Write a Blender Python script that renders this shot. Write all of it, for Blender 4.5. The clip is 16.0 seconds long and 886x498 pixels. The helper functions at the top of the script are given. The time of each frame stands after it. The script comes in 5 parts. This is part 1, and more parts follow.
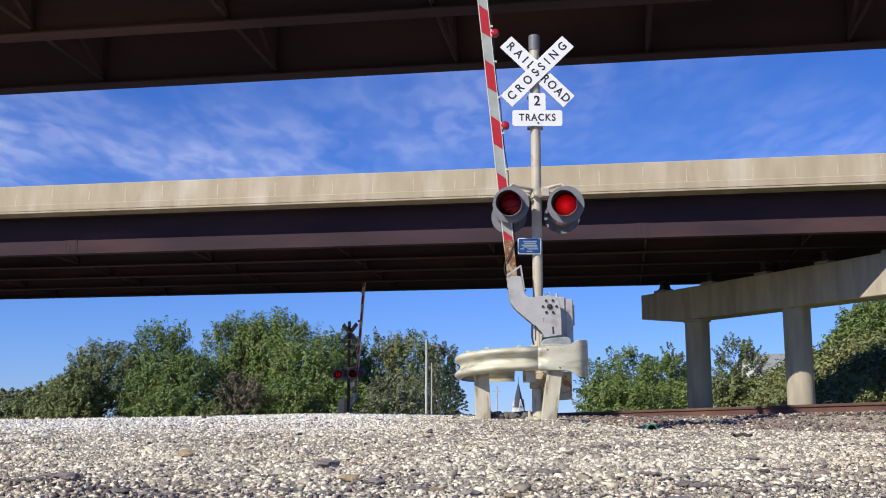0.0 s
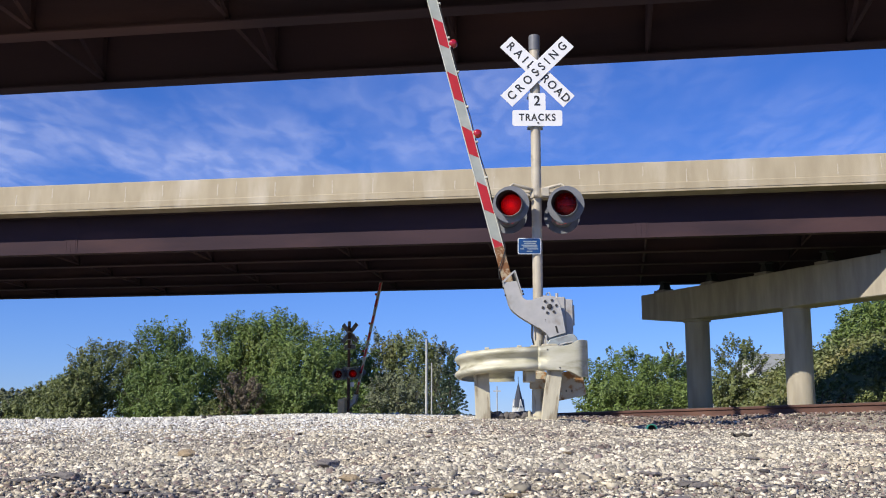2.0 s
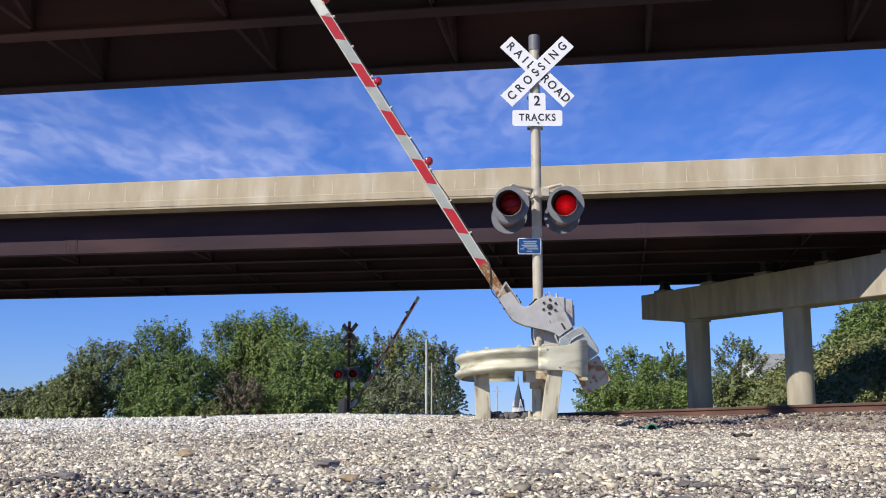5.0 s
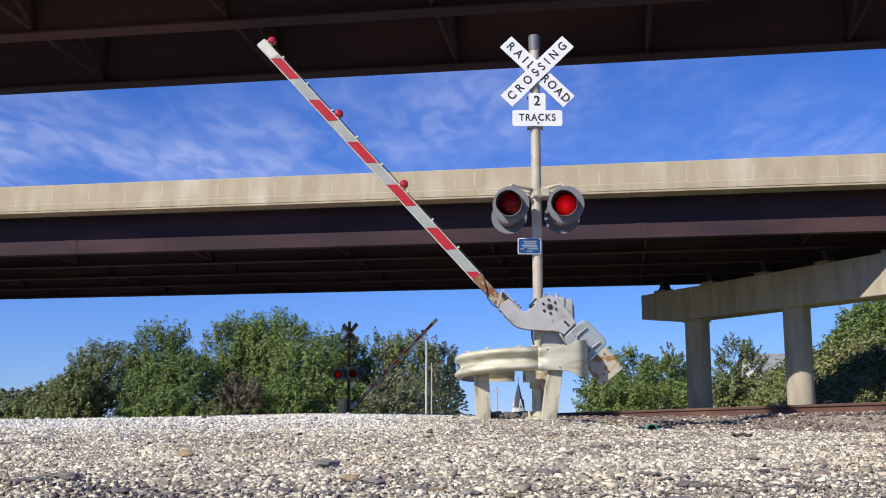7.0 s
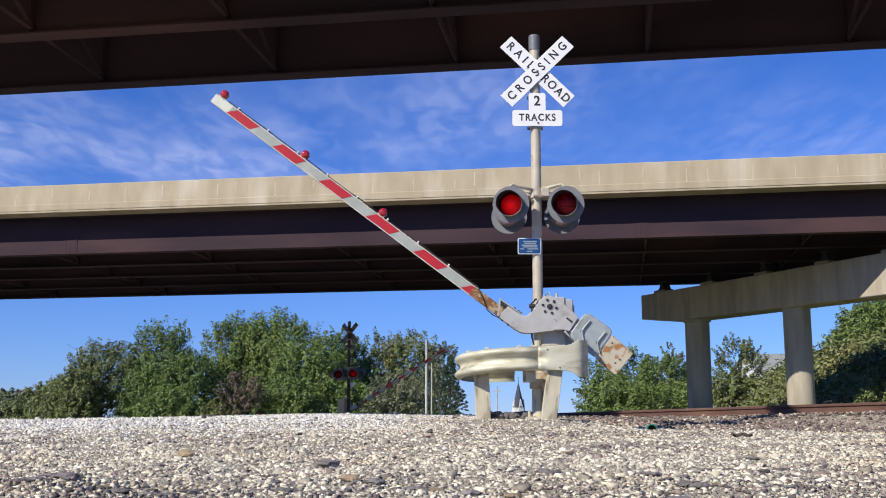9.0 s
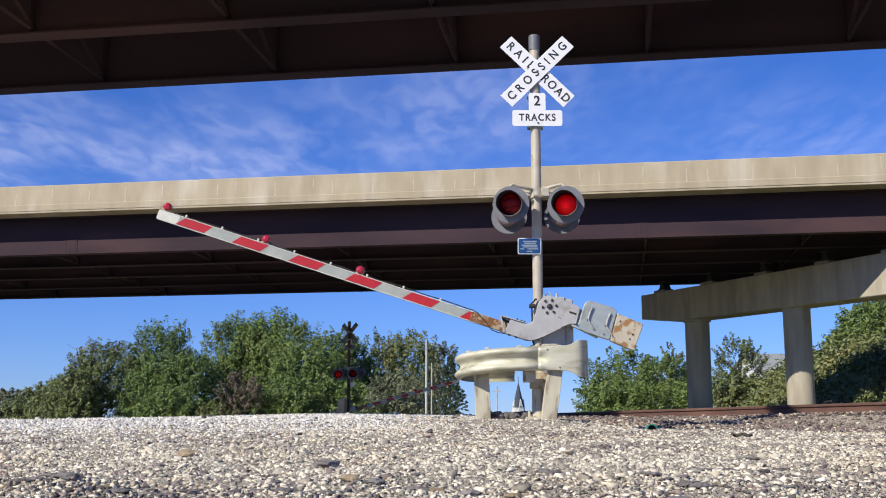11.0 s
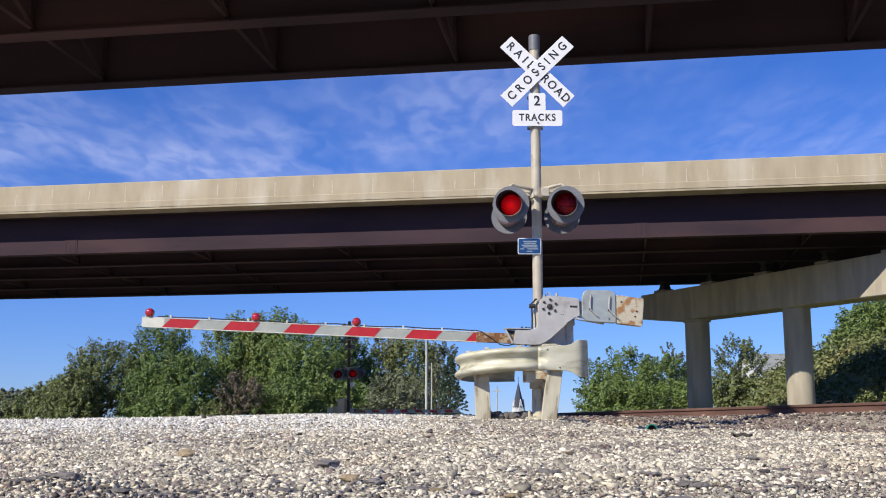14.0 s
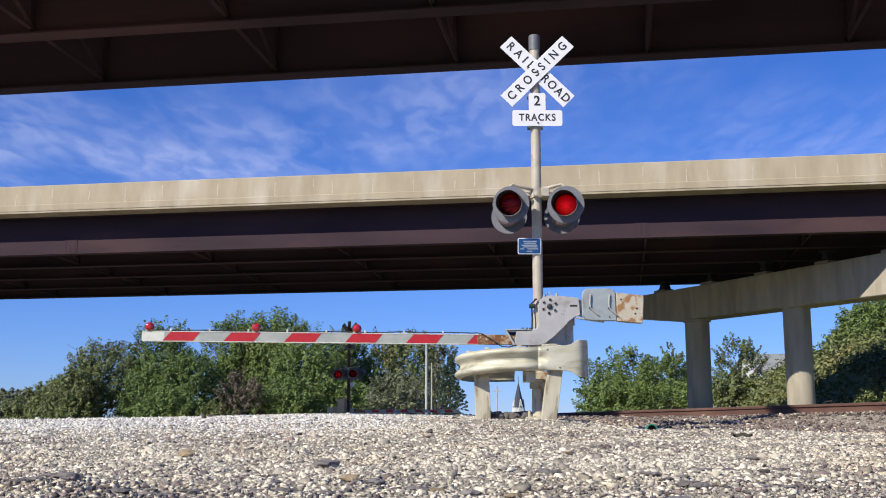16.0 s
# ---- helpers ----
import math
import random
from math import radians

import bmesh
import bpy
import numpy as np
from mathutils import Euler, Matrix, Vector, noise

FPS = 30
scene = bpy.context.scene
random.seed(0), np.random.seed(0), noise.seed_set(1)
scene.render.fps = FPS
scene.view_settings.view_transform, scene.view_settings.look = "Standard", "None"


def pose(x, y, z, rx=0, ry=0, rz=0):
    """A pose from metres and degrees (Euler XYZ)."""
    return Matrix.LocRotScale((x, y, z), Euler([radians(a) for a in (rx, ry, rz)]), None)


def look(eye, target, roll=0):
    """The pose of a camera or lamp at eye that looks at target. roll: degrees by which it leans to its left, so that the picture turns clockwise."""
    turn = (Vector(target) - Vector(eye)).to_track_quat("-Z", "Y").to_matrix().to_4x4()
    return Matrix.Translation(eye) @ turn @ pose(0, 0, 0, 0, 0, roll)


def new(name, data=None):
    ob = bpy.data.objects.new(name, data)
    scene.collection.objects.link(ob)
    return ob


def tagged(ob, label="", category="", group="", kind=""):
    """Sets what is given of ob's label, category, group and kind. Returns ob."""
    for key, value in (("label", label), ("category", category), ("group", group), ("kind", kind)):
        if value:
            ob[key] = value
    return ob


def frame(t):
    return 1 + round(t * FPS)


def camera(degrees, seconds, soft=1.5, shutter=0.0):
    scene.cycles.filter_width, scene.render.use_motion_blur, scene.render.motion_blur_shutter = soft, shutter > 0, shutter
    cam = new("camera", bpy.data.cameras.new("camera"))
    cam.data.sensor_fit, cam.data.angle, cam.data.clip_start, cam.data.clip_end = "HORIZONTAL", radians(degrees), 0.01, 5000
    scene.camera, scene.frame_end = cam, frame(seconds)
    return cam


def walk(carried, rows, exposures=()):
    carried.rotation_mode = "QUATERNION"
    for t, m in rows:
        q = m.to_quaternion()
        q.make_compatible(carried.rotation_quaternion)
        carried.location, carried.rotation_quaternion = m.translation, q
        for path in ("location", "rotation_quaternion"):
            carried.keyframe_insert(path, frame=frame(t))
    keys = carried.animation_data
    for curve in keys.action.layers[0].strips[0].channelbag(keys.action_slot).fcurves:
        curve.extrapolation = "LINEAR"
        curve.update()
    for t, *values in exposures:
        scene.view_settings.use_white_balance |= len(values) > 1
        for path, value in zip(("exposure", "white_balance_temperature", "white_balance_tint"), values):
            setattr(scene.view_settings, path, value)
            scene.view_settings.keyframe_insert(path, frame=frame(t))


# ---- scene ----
cam = camera(43.8, 16.0, soft=1.05)
EYE = (0.0, 0.0, 0.12)
VIEW = look(EYE, (0.0, 10.0, 0.12 + 10.0 * math.tan(radians(10.0))))
walk(cam, [(0.0, VIEW), (16.0, VIEW)], exposures=[(0.0, 0.2), (16.0, 0.2)])

# ---- light ----
SUN_EL, SUN_LEFT = 37.0, 47.0      # sun height, and its angle to the left of straight behind the camera
sun_from = Vector((-math.sin(radians(SUN_LEFT)) * math.cos(radians(SUN_EL)),
                   -math.cos(radians(SUN_LEFT)) * math.cos(radians(SUN_EL)), math.sin(radians(SUN_EL))))
world = bpy.data.worlds.new("sky")
scene.world = world
world.use_nodes = True
wn = world.node_tree
sky = wn.nodes.new("ShaderNodeTexSky")
sky.sky_type, sky.sun_disc = "NISHITA", False
sky.sun_elevation = radians(SUN_EL)
sky.sun_rotation = radians(180.0 + SUN_LEFT)
sky.air_density, sky.dust_density, sky.ozone_density = 1.0, 0.1, 2.0
wn.nodes["Background"].inputs["Strength"].default_value = 0.073
vivid = wn.nodes.new("ShaderNodeHueSaturation")
vivid.inputs["Saturation"].default_value = 1.08
clear = wn.nodes.new("ShaderNodeMix")      # a very clear, deep blue autumn sky
clear.data_type, clear.blend_type = "RGBA", "MULTIPLY"
clear.inputs[0].default_value = 1.0
clear.inputs[7].default_value = (0.68, 0.89, 1.63, 1)
wn.links.new(sky.outputs["Color"], clear.inputs[6])
wn.links.new(clear.outputs[2], vivid.inputs["Color"])
wn.links.new(vivid.outputs["Color"], wn.nodes["Background"].inputs["Color"])
sun_data = bpy.data.lights.new("sun", "SUN")
sun_data.energy, sun_data.angle, sun_data.color = 4.8, radians(0.53), (1.0, 0.93, 0.80)
sun = new("sun", sun_data)
sun.matrix_world = look(sun_from * 50, (0, 0, 0))


# ---- materials ----
def mat(name, c1, c2=None, scale=8.0, rough=0.7, metal=0.0, bump=0.0, bump_scale=None, c3=None, c3_scale=1.0,
        c3_from=0.55, c3_to=0.7, random=0.0, stretch=(1, 1, 1), coords="Object", translucent=0.0, island=0.0):
    m = bpy.data.materials.new(name)
    m.use_nodes = True
    t = m.node_tree
    N, K = t.nodes, t.links
    b = N["Principled BSDF"]
    b.inputs["Roughness"].default_value, b.inputs["Metallic"].default_value = rough, metal
    tc = N.new("ShaderNodeTexCoord")
    mp = N.new("ShaderNodeMapping")
    mp.inputs["Scale"].default_value = stretch
    K.new(tc.outputs[coords], mp.inputs["Vector"])

    def noise_of(s, detail=6.0):
        n = N.new("ShaderNodeTexNoise")
        n.inputs["Scale"].default_value, n.inputs["Detail"].default_value = s, detail
        K.new(mp.outputs["Vector"], n.inputs["Vector"])
        return n

    def mix(fac, a, b_):
        x = N.new("ShaderNodeMix")
        x.data_type = "RGBA"
        K.new(fac, x.inputs[0])
        for sock, v in ((x.inputs[6], a), (x.inputs[7], b_)):
            if isinstance(v, tuple):
                sock.default_value = (*v, 1)
            else:
                K.new(v, sock)
        return x.outputs[2]

    def ramp(fac, lo, hi):
        r = N.new("ShaderNodeMapRange")
        r.inputs["From Min"].default_value, r.inputs["From Max"].default_value = lo, hi
        K.new(fac, r.inputs["Value"])
        return r.outputs["Result"]

    col = mix(ramp(noise_of(scale).outputs["Fac"], 0.3, 0.7), c1, c2 or tuple(v * 0.8 for v in c1))
    if c3:
        col = mix(ramp(noise_of(c3_scale, 8.0).outputs["Fac"], c3_from, c3_to), col, c3)
    if random or island:
        if random:
            src, amount = N.new("ShaderNodeObjectInfo").outputs["Random"], random
        else:
            src, amount = N.new("ShaderNodeNewGeometry").outputs["Random Per Island"], island
        h = N.new("ShaderNodeHueSaturation")
        r = N.new("ShaderNodeMapRange")
        r.inputs["To Min"].default_value, r.inputs["To Max"].default_value = 1 - amount, 1 + amount
        K.new(src, r.inputs["Value"])
        K.new(r.outputs["Result"], h.inputs["Value"])
        K.new(col, h.inputs["Color"])
        col = h.outputs["Color"]
    K.new(col, b.inputs["Base Color"])
    if bump:
        bm_ = N.new("ShaderNodeBump")
        bm_.inputs["Strength"].default_value, bm_.inputs["Distance"].default_value = bump, 0.02
        K.new(noise_of(bump_scale or scale * 4).outputs["Fac"], bm_.inputs["Height"])
        K.new(bm_.outputs["Normal"], b.inputs["Normal"])
    if translucent:
        tr = N.new("ShaderNodeBsdfTranslucent")
        mx = N.new("ShaderNodeMixShader")
        mx.inputs[0].default_value = translucent
        K.new(col, tr.inputs["Color"])
        K.new(b.outputs[0], mx.inputs[1])
        K.new(tr.outputs[0], mx.inputs[2])
        K.new(mx.outputs[0], N["Material Output"].inputs["Surface"])
    return m


M_concrete = mat("concrete", (0.45, 0.38, 0.26), (0.36, 0.30, 0.20), 1.2, 0.85, bump=0.25, bump_scale=30, c3=(0.53, 0.47, 0.36), c3_scale=0.5, stretch=(1.5, 1, 0.45))
M_lime = mat("lime", (0.58, 0.53, 0.43), (0.50, 0.45, 0.36), 5, 0.9)
M_pier = mat("pier_concrete", (0.47, 0.42, 0.33), (0.33, 0.29, 0.225), 1.7, 0.85, bump=0.3, bump_scale=25, c3=(0.24, 0.21, 0.165), c3_scale=0.8, c3_from=0.54, c3_to=0.78, stretch=(1.6, 1.6, 0.3))
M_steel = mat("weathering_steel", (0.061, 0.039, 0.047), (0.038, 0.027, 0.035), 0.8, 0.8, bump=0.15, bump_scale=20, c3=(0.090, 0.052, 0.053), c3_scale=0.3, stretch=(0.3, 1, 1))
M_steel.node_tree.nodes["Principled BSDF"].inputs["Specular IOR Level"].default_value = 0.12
M_galv = mat("galvanised", (0.41, 0.45, 0.43), (0.34, 0.37, 0.36), 12, 0.5, 0.35, bump=0.08, c3=(0.28, 0.27, 0.24), c3_scale=3, c3_from=0.6, c3_to=0.75)
M_mast = mat("mast_paint", (0.50, 0.45, 0.35), (0.42, 0.37, 0.29), 9, 0.5, 0.05, bump=0.06, c3=(0.28, 0.25, 0.20), c3_scale=5, c3_from=0.6, c3_to=0.75)
M_cast = mat("arm_casting", (0.50, 0.485, 0.455), (0.42, 0.41, 0.385), 7, 0.5, 0.2, bump=0.1, bump_scale=60, c3=(0.30, 0.26, 0.21), c3_scale=6, c3_from=0.56, c3_to=0.78)
M_rail_beam = mat("guard_rail_paint", (0.58, 0.56, 0.45), (0.44, 0.42, 0.29), 5, 0.55, 0.1, bump=0.15, bump_scale=40, c3=(0.27, 0.25, 0.16), c3_scale=4, c3_from=0.50, c3_to=0.70, stretch=(0.6, 1, 2.2))
M_post = mat("post_paint", (0.55, 0.51, 0.38), (0.42, 0.38, 0.28), 7, 0.7, 0.0, bump=0.2, c3=(0.24, 0.19, 0.12), c3_scale=6, c3_from=0.53, c3_to=0.66, stretch=(2, 2, 0.5))
M_rust = mat("rusty_plate", (0.50, 0.46, 0.36), (0.44, 0.38, 0.27), 9, 0.75, 0.0, bump=0.3, c3=(0.32, 0.16, 0.06), c3_scale=9, c3_from=0.50, c3_to=0.60)
M_rustroot = mat("rusty_bracket", (0.42, 0.34, 0.22), (0.34, 0.25, 0.15), 14, 0.85, 0.0, bump=0.5, c3=(0.20, 0.085, 0.03), c3_scale=16, c3_from=0.42, c3_to=0.52)
M_white = mat("sign_white", (0.80, 0.80, 0.80), (0.74, 0.74, 0.74), 5, 0.4, c3=(0.6, 0.58, 0.54), c3_scale=9, c3_from=0.68, c3_to=0.8)
M_black = mat("sign_black", (0.02, 0.02, 0.02), (0.03, 0.03, 0.03), 8, 0.5)
M_armwhite = mat("arm_sheeting", (0.36, 0.38, 0.34), (0.31, 0.33, 0.29), 10, 0.4, c3=(0.46, 0.46, 0.40), c3_scale=2, c3_from=0.55, c3_to=0.7)
M_armtip = mat("arm_tip_white", (0.66, 0.66, 0.56), (0.56, 0.56, 0.48), 10, 0.45)
M_red = mat("red_sheeting", (0.47, 0.018, 0.022), (0.38, 0.014, 0.018), 7, 0.4, c3=(0.3, 0.03, 0.03), c3_scale=8, c3_from=0.62, c3_to=0.75)
M_hood = mat("lamp_hood_grey", (0.155, 0.16, 0.175), (0.115, 0.12, 0.135), 9, 0.5, 0.0, bump=0.05)
M_hood_in = mat("lamp_inside", (0.012, 0.012, 0.013), (0.02, 0.02, 0.02), 9, 0.7)
M_dark = mat("dark_metal", (0.03, 0.03, 0.03), (0.05, 0.045, 0.04), 20, 0.6, 0.3)
M_blue = mat("sign_blue", (0.005, 0.058, 0.20), (0.004, 0.045, 0.16), 9, 0.4)
# rust of the rails; also colours the far mast as if shaded
M_rail = mat("rail_rust_mast_shade", (0.12, 0.060, 0.042), (0.085, 0.042, 0.032), 9, 0.8, 0.1, bump=0.2, c3=(0.16, 0.085, 0.06), c3_scale=2, stretch=(0.3, 1, 1))
M_railtop = mat("rail_head", (0.30, 0.26, 0.23), (0.2, 0.15, 0.12), 20, 0.4, 0.8)
M_tie = mat("tie_wood", (0.07, 0.055, 0.045), (0.045, 0.036, 0.03), 6, 0.9, bump=0.5, stretch=(0.3, 4, 4))
M_green = mat("green_plastic", (0.02, 0.22, 0.15), (0.02, 0.16, 0.11), 12, 0.4)
M_bark = mat("bark", (0.10, 0.085, 0.065), (0.06, 0.05, 0.04), 6, 0.95, bump=0.6, stretch=(3, 3, 0.6))
M_pole = mat("pole_grey", (0.50, 0.50, 0.48), (0.42, 0.42, 0.4), 5, 0.6)
M_slate = mat("slate", (0.05, 0.06, 0.08), (0.035, 0.04, 0.055), 3, 0.6)
M_house = mat("white_siding", (0.68, 0.68, 0.64), (0.6, 0.6, 0.57), 2, 0.7, stretch=(0.3, 0.3, 8))
M_shingle = mat("grey_shingle", (0.30, 0.31, 0.29), (0.24, 0.25, 0.23), 3, 0.8, bump=0.3)
# tan of the far gate's weights, brightened to put sunlight into the colour
M_tan = mat("tan_paint_sunlit", (0.66, 0.52, 0.33), (0.55, 0.43, 0.27), 6, 0.7)


def leaf_mat(name, c1, c2, c3):
    return mat(name, c1, c2, 0.45, 0.55, c3=c3, c3_scale=0.25, c3_from=0.5, c3_to=0.7, island=0.32, translucent=0.2)


M_leaf = leaf_mat("leaves_green", (0.152, 0.218, 0.053), (0.112, 0.171, 0.045), (0.198, 0.231, 0.056))
M_leaf2 = leaf_mat("leaves_olive", (0.192, 0.225, 0.076), (0.146, 0.175, 0.064), (0.231, 0.218, 0.08))
M_leaf3 = leaf_mat("leaves_bright", (0.172, 0.238, 0.058), (0.128, 0.188, 0.048), (0.205, 0.235, 0.062))
M_leaf4 = leaf_mat("leaves_grey", (0.205, 0.225, 0.125), (0.159, 0.178, 0.103), (0.225, 0.218, 0.119))
M_needle = leaf_mat("spruce_needles", (0.07, 0.11, 0.06), (0.055, 0.09, 0.05), (0.09, 0.12, 0.06))
M_twig = leaf_mat("dry_twigs", (0.20, 0.16, 0.11), (0.15, 0.12, 0.085), (0.19, 0.19, 0.08))
M_grass = mat("rough_grass", (0.13, 0.14, 0.05), (0.09, 0.10, 0.035), 0.5, 0.9, bump=0.5, bump_scale=3, c3=(0.2, 0.17, 0.09), c3_scale=0.15)
M_stone = mat("limestone_gravel", (0.60, 0.54, 0.42), (0.46, 0.415, 0.32), 14, 0.85, bump=0.3, bump_scale=90, c3=(0.54, 0.46, 0.33), c3_scale=0.7, c3_from=0.5, c3_to=0.62, island=0.55)
M_fresh = mat("fresh_limestone", (0.72, 0.70, 0.64), (0.60, 0.58, 0.53), 14, 0.85, bump=0.3, bump_scale=90, island=0.35)
M_ballast = mat("ballast_stone", (0.23, 0.175, 0.150), (0.165, 0.128, 0.112), 10, 0.9, bump=0.3, bump_scale=60, c3=(0.27, 0.20, 0.165), c3_scale=0.8, island=0.6)
M_rock = mat("dark_rock", (0.19, 0.17, 0.155), (0.13, 0.118, 0.108), 18, 0.9, bump=0.5, bump_scale=80, random=0.5)
M_tanrock = mat("tan_rock", (0.34, 0.26, 0.16), (0.25, 0.19, 0.115), 18, 0.9, bump=0.5, bump_scale=80, random=0.3)
M_ground = mat("gravel_fines", (0.46, 0.41, 0.32), (0.24, 0.21, 0.165), 55, 0.95, bump=0.9, bump_scale=120, c3=(0.36, 0.30, 0.22), c3_scale=0.7)


def glow_mat(name, colour, strength):
    m = bpy.data.materials.new(name)
    m.use_nodes = True
    b = m.node_tree.nodes["Principled BSDF"]
    b.inputs["Base Color"].default_value = (*[v * 0.5 for v in colour], 1)
    b.inputs["Emission Color"].default_value = (*colour, 1)
    b.inputs["Emission Strength"].default_value = strength
    return m


def lens_mat(name, tint, clear):
    """Ribbed red glass, its tint darkened towards the rim to paint the glow's fall-off."""
    m = bpy.data.materials.new(name)
    m.use_nodes = True
    N, K = m.node_tree.nodes, m.node_tree.links
    b = N["Principled BSDF"]
    b.inputs["Base Color"].default_value = (0.13, 0.006, 0.010, 1)
    b.inputs["Roughness"].default_value = 0.3
    tc = N.new("ShaderNodeTexCoord")
    mp = N.new("ShaderNodeMapping")
    mp.inputs["Scale"].default_value = (6.2, 1.0, 6.2)
    mp.inputs["Location"].default_value = (0.0, 0.0, 0.12)
    K.new(tc.outputs["Object"], mp.inputs["Vector"])
    dist = N.new("ShaderNodeVectorMath")
    dist.operation = "LENGTH"
    K.new(mp.outputs["Vector"], dist.inputs[0])
    # bright middle and dim edge of the lit lamp, painted into the tint
    ramp = N.new("ShaderNodeValToRGB")
    ramp.color_ramp.elements[0].position, ramp.color_ramp.elements[0].color = 0.10, (*tint, 1)
    ramp.color_ramp.elements[1].position, ramp.color_ramp.elements[1].color = 1.0, (tint[0] * 0.42, tint[1] * 0.25, tint[2] * 0.25, 1)
    K.new(dist.outputs["Value"], ramp.inputs["Fac"])
    ribs = N.new("ShaderNodeTexWave")
    ribs.bands_direction = "X"
    ribs.inputs["Scale"].default_value = 11.0
    K.new(tc.outputs["Object"], ribs.inputs["Vector"])
    bu = N.new("ShaderNodeBump")
    bu.inputs["Strength"].default_value, bu.inputs["Distance"].default_value = 0.5, 0.006
    K.new(ribs.outputs["Fac"], bu.inputs["Height"])
    K.new(bu.outputs["Normal"], b.inputs["Normal"])
    dim = N.new("ShaderNodeMix")
    dim.data_type, dim.blend_type = "RGBA", "MULTIPLY"
    dim.inputs[0].default_value = 0.10
    K.new(ramp.outputs["Color"], dim.inputs[6])
    K.new(ribs.outputs["Color"], dim.inputs[7])
    tr = N.new("ShaderNodeBsdfTransparent")
    K.new(dim.outputs[2], tr.inputs["Color"])
    mx = N.new("ShaderNodeMixShader")
    mx.inputs[0].default_value = clear
    K.new(b.outputs[0], mx.inputs[1])
    K.new(tr.outputs[0], mx.inputs[2])
    K.new(mx.outputs[0], N["Material Output"].inputs["Surface"])
    return m


M_lens = lens_mat("red_lens", (1.0, 0.12, 0.12), 0.6)
M_bulb = glow_mat("lit_slat", (1.0, 0.018, 0.028), 1.35)
M_bulb_far = glow_mat("lit_slat_far", (1.0, 0.012, 0.018), 0.30)
M_back = mat("lamp_back_red", (0.36, 0.022, 0.026), (0.30, 0.018, 0.02), 8, 0.4)
M_armlamp = mat("arm_lamp_red", (0.42, 0.012, 0.02), (0.36, 0.01, 0.016), 8, 0.12)
M_armlamp.node_tree.nodes["Principled BSDF"].inputs["Coat Weight"].default_value = 0.8
M_armlamp.node_tree.nodes["Principled BSDF"].inputs["Coat Roughness"].default_value = 0.12


# ---- mesh helpers ----
def part(name, bm, material, parent=None, label="", m=None, smooth=False):
    me = bpy.data.meshes.new(name)
    bmesh.ops.recalc_face_normals(bm, faces=bm.faces[:])
    bm.to_mesh(me)
    bm.free()
    for mm in (material if isinstance(material, (list, tuple)) else [material]):
        me.materials.append(mm)
    if smooth:
        me.polygons.foreach_set("use_smooth", [True] * len(me.polygons))
    ob = new(name, me)
    if parent:
        ob.parent = parent
    if m is not None:
        ob.matrix_basis = m
    return tagged(ob, label=label)


def thing(name, m, label, category, group="", kind=""):
    ob = new(name)
    ob.empty_display_size = 0.2
    ob.matrix_basis = m
    return tagged(ob, label, category, group, kind)


def bevel(bm, w, seg=1):
    if w:
        bmesh.ops.bevel(bm, geom=bm.edges[:], offset=w, segments=seg, affect="EDGES", profile=0.6)
    return bm


def box(x0, x1, y0, y1, z0, z1, w=0.0, bm=None):
    own = bmesh.new()
    bmesh.ops.create_cube(own, size=1.0)
    bmesh.ops.scale(own, vec=(x1 - x0, y1 - y0, z1 - z0), verts=own.verts)
    bmesh.ops.translate(own, vec=((x0 + x1) / 2, (y0 + y1) / 2, (z0 + z1) / 2), verts=own.verts)
    bevel(own, w)
    return own if bm is None else join(bm, own)


def join(bm, other, m=None):
    if m is not None:
        bmesh.ops.transform(other, matrix=m, verts=other.verts)
    me = bpy.data.meshes.new("tmp")
    other.to_mesh(me)
    other.free()
    bm.from_mesh(me)
    bpy.data.meshes.remove(me)
    return bm


def lathe(profile, seg=24, bm=None, cap=True):
    """Turns (radius, height) pairs about z."""
    own = bmesh.new()
    rings = []
    for r, z in profile:
        rings.append([own.verts.new((r * math.cos(2 * math.pi * i / seg), r * math.sin(2 * math.pi * i / seg), z)) for i in range(seg)])
    for a, b in zip(rings, rings[1:]):
        for i in range(seg):
            own.faces.new((a[i], a[(i + 1) % seg], b[(i + 1) % seg], b[i]))
    if cap:
        own.faces.new(rings[0][::-1])
        own.faces.new(rings[-1])
    return own if bm is None else join(bm, own)


def rod(a, b, r, seg=10, r2=None):
    a, b = Vector(a), Vector(b)
    bm = lathe([(r, 0), (r if r2 is None else r2, (b - a).length)], seg)
    bmesh.ops.transform(bm, matrix=Matrix.Translation(a) @ (b - a).to_track_quat("Z", "Y").to_matrix().to_4x4(), verts=bm.verts)
    return bm


def tube(points, r, seg=8):
    """One skin swept along the points."""
    bm = bmesh.new()
    P = [Vector(p) for p in points]
    rings = []
    for i, p in enumerate(P):
        d = (P[min(i + 1, len(P) - 1)] - P[max(i - 1, 0)]).normalized()
        side = d.cross(Vector((0, 1, 0)) if abs(d.y) < 0.9 else Vector((1, 0, 0))).normalized()
        up = side.cross(d)
        rings.append([bm.verts.new(p + side * (r * math.cos(2 * math.pi * k / seg)) + up * (r * math.sin(2 * math.pi * k / seg))) for k in range(seg)])
    for a, b in zip(rings, rings[1:]):
        for k in range(seg):
            bm.faces.new((a[k], a[(k + 1) % seg], b[(k + 1) % seg], b[k]))
    bm.faces.new(rings[0][::-1])
    bm.faces.new(rings[-1])
    return bm


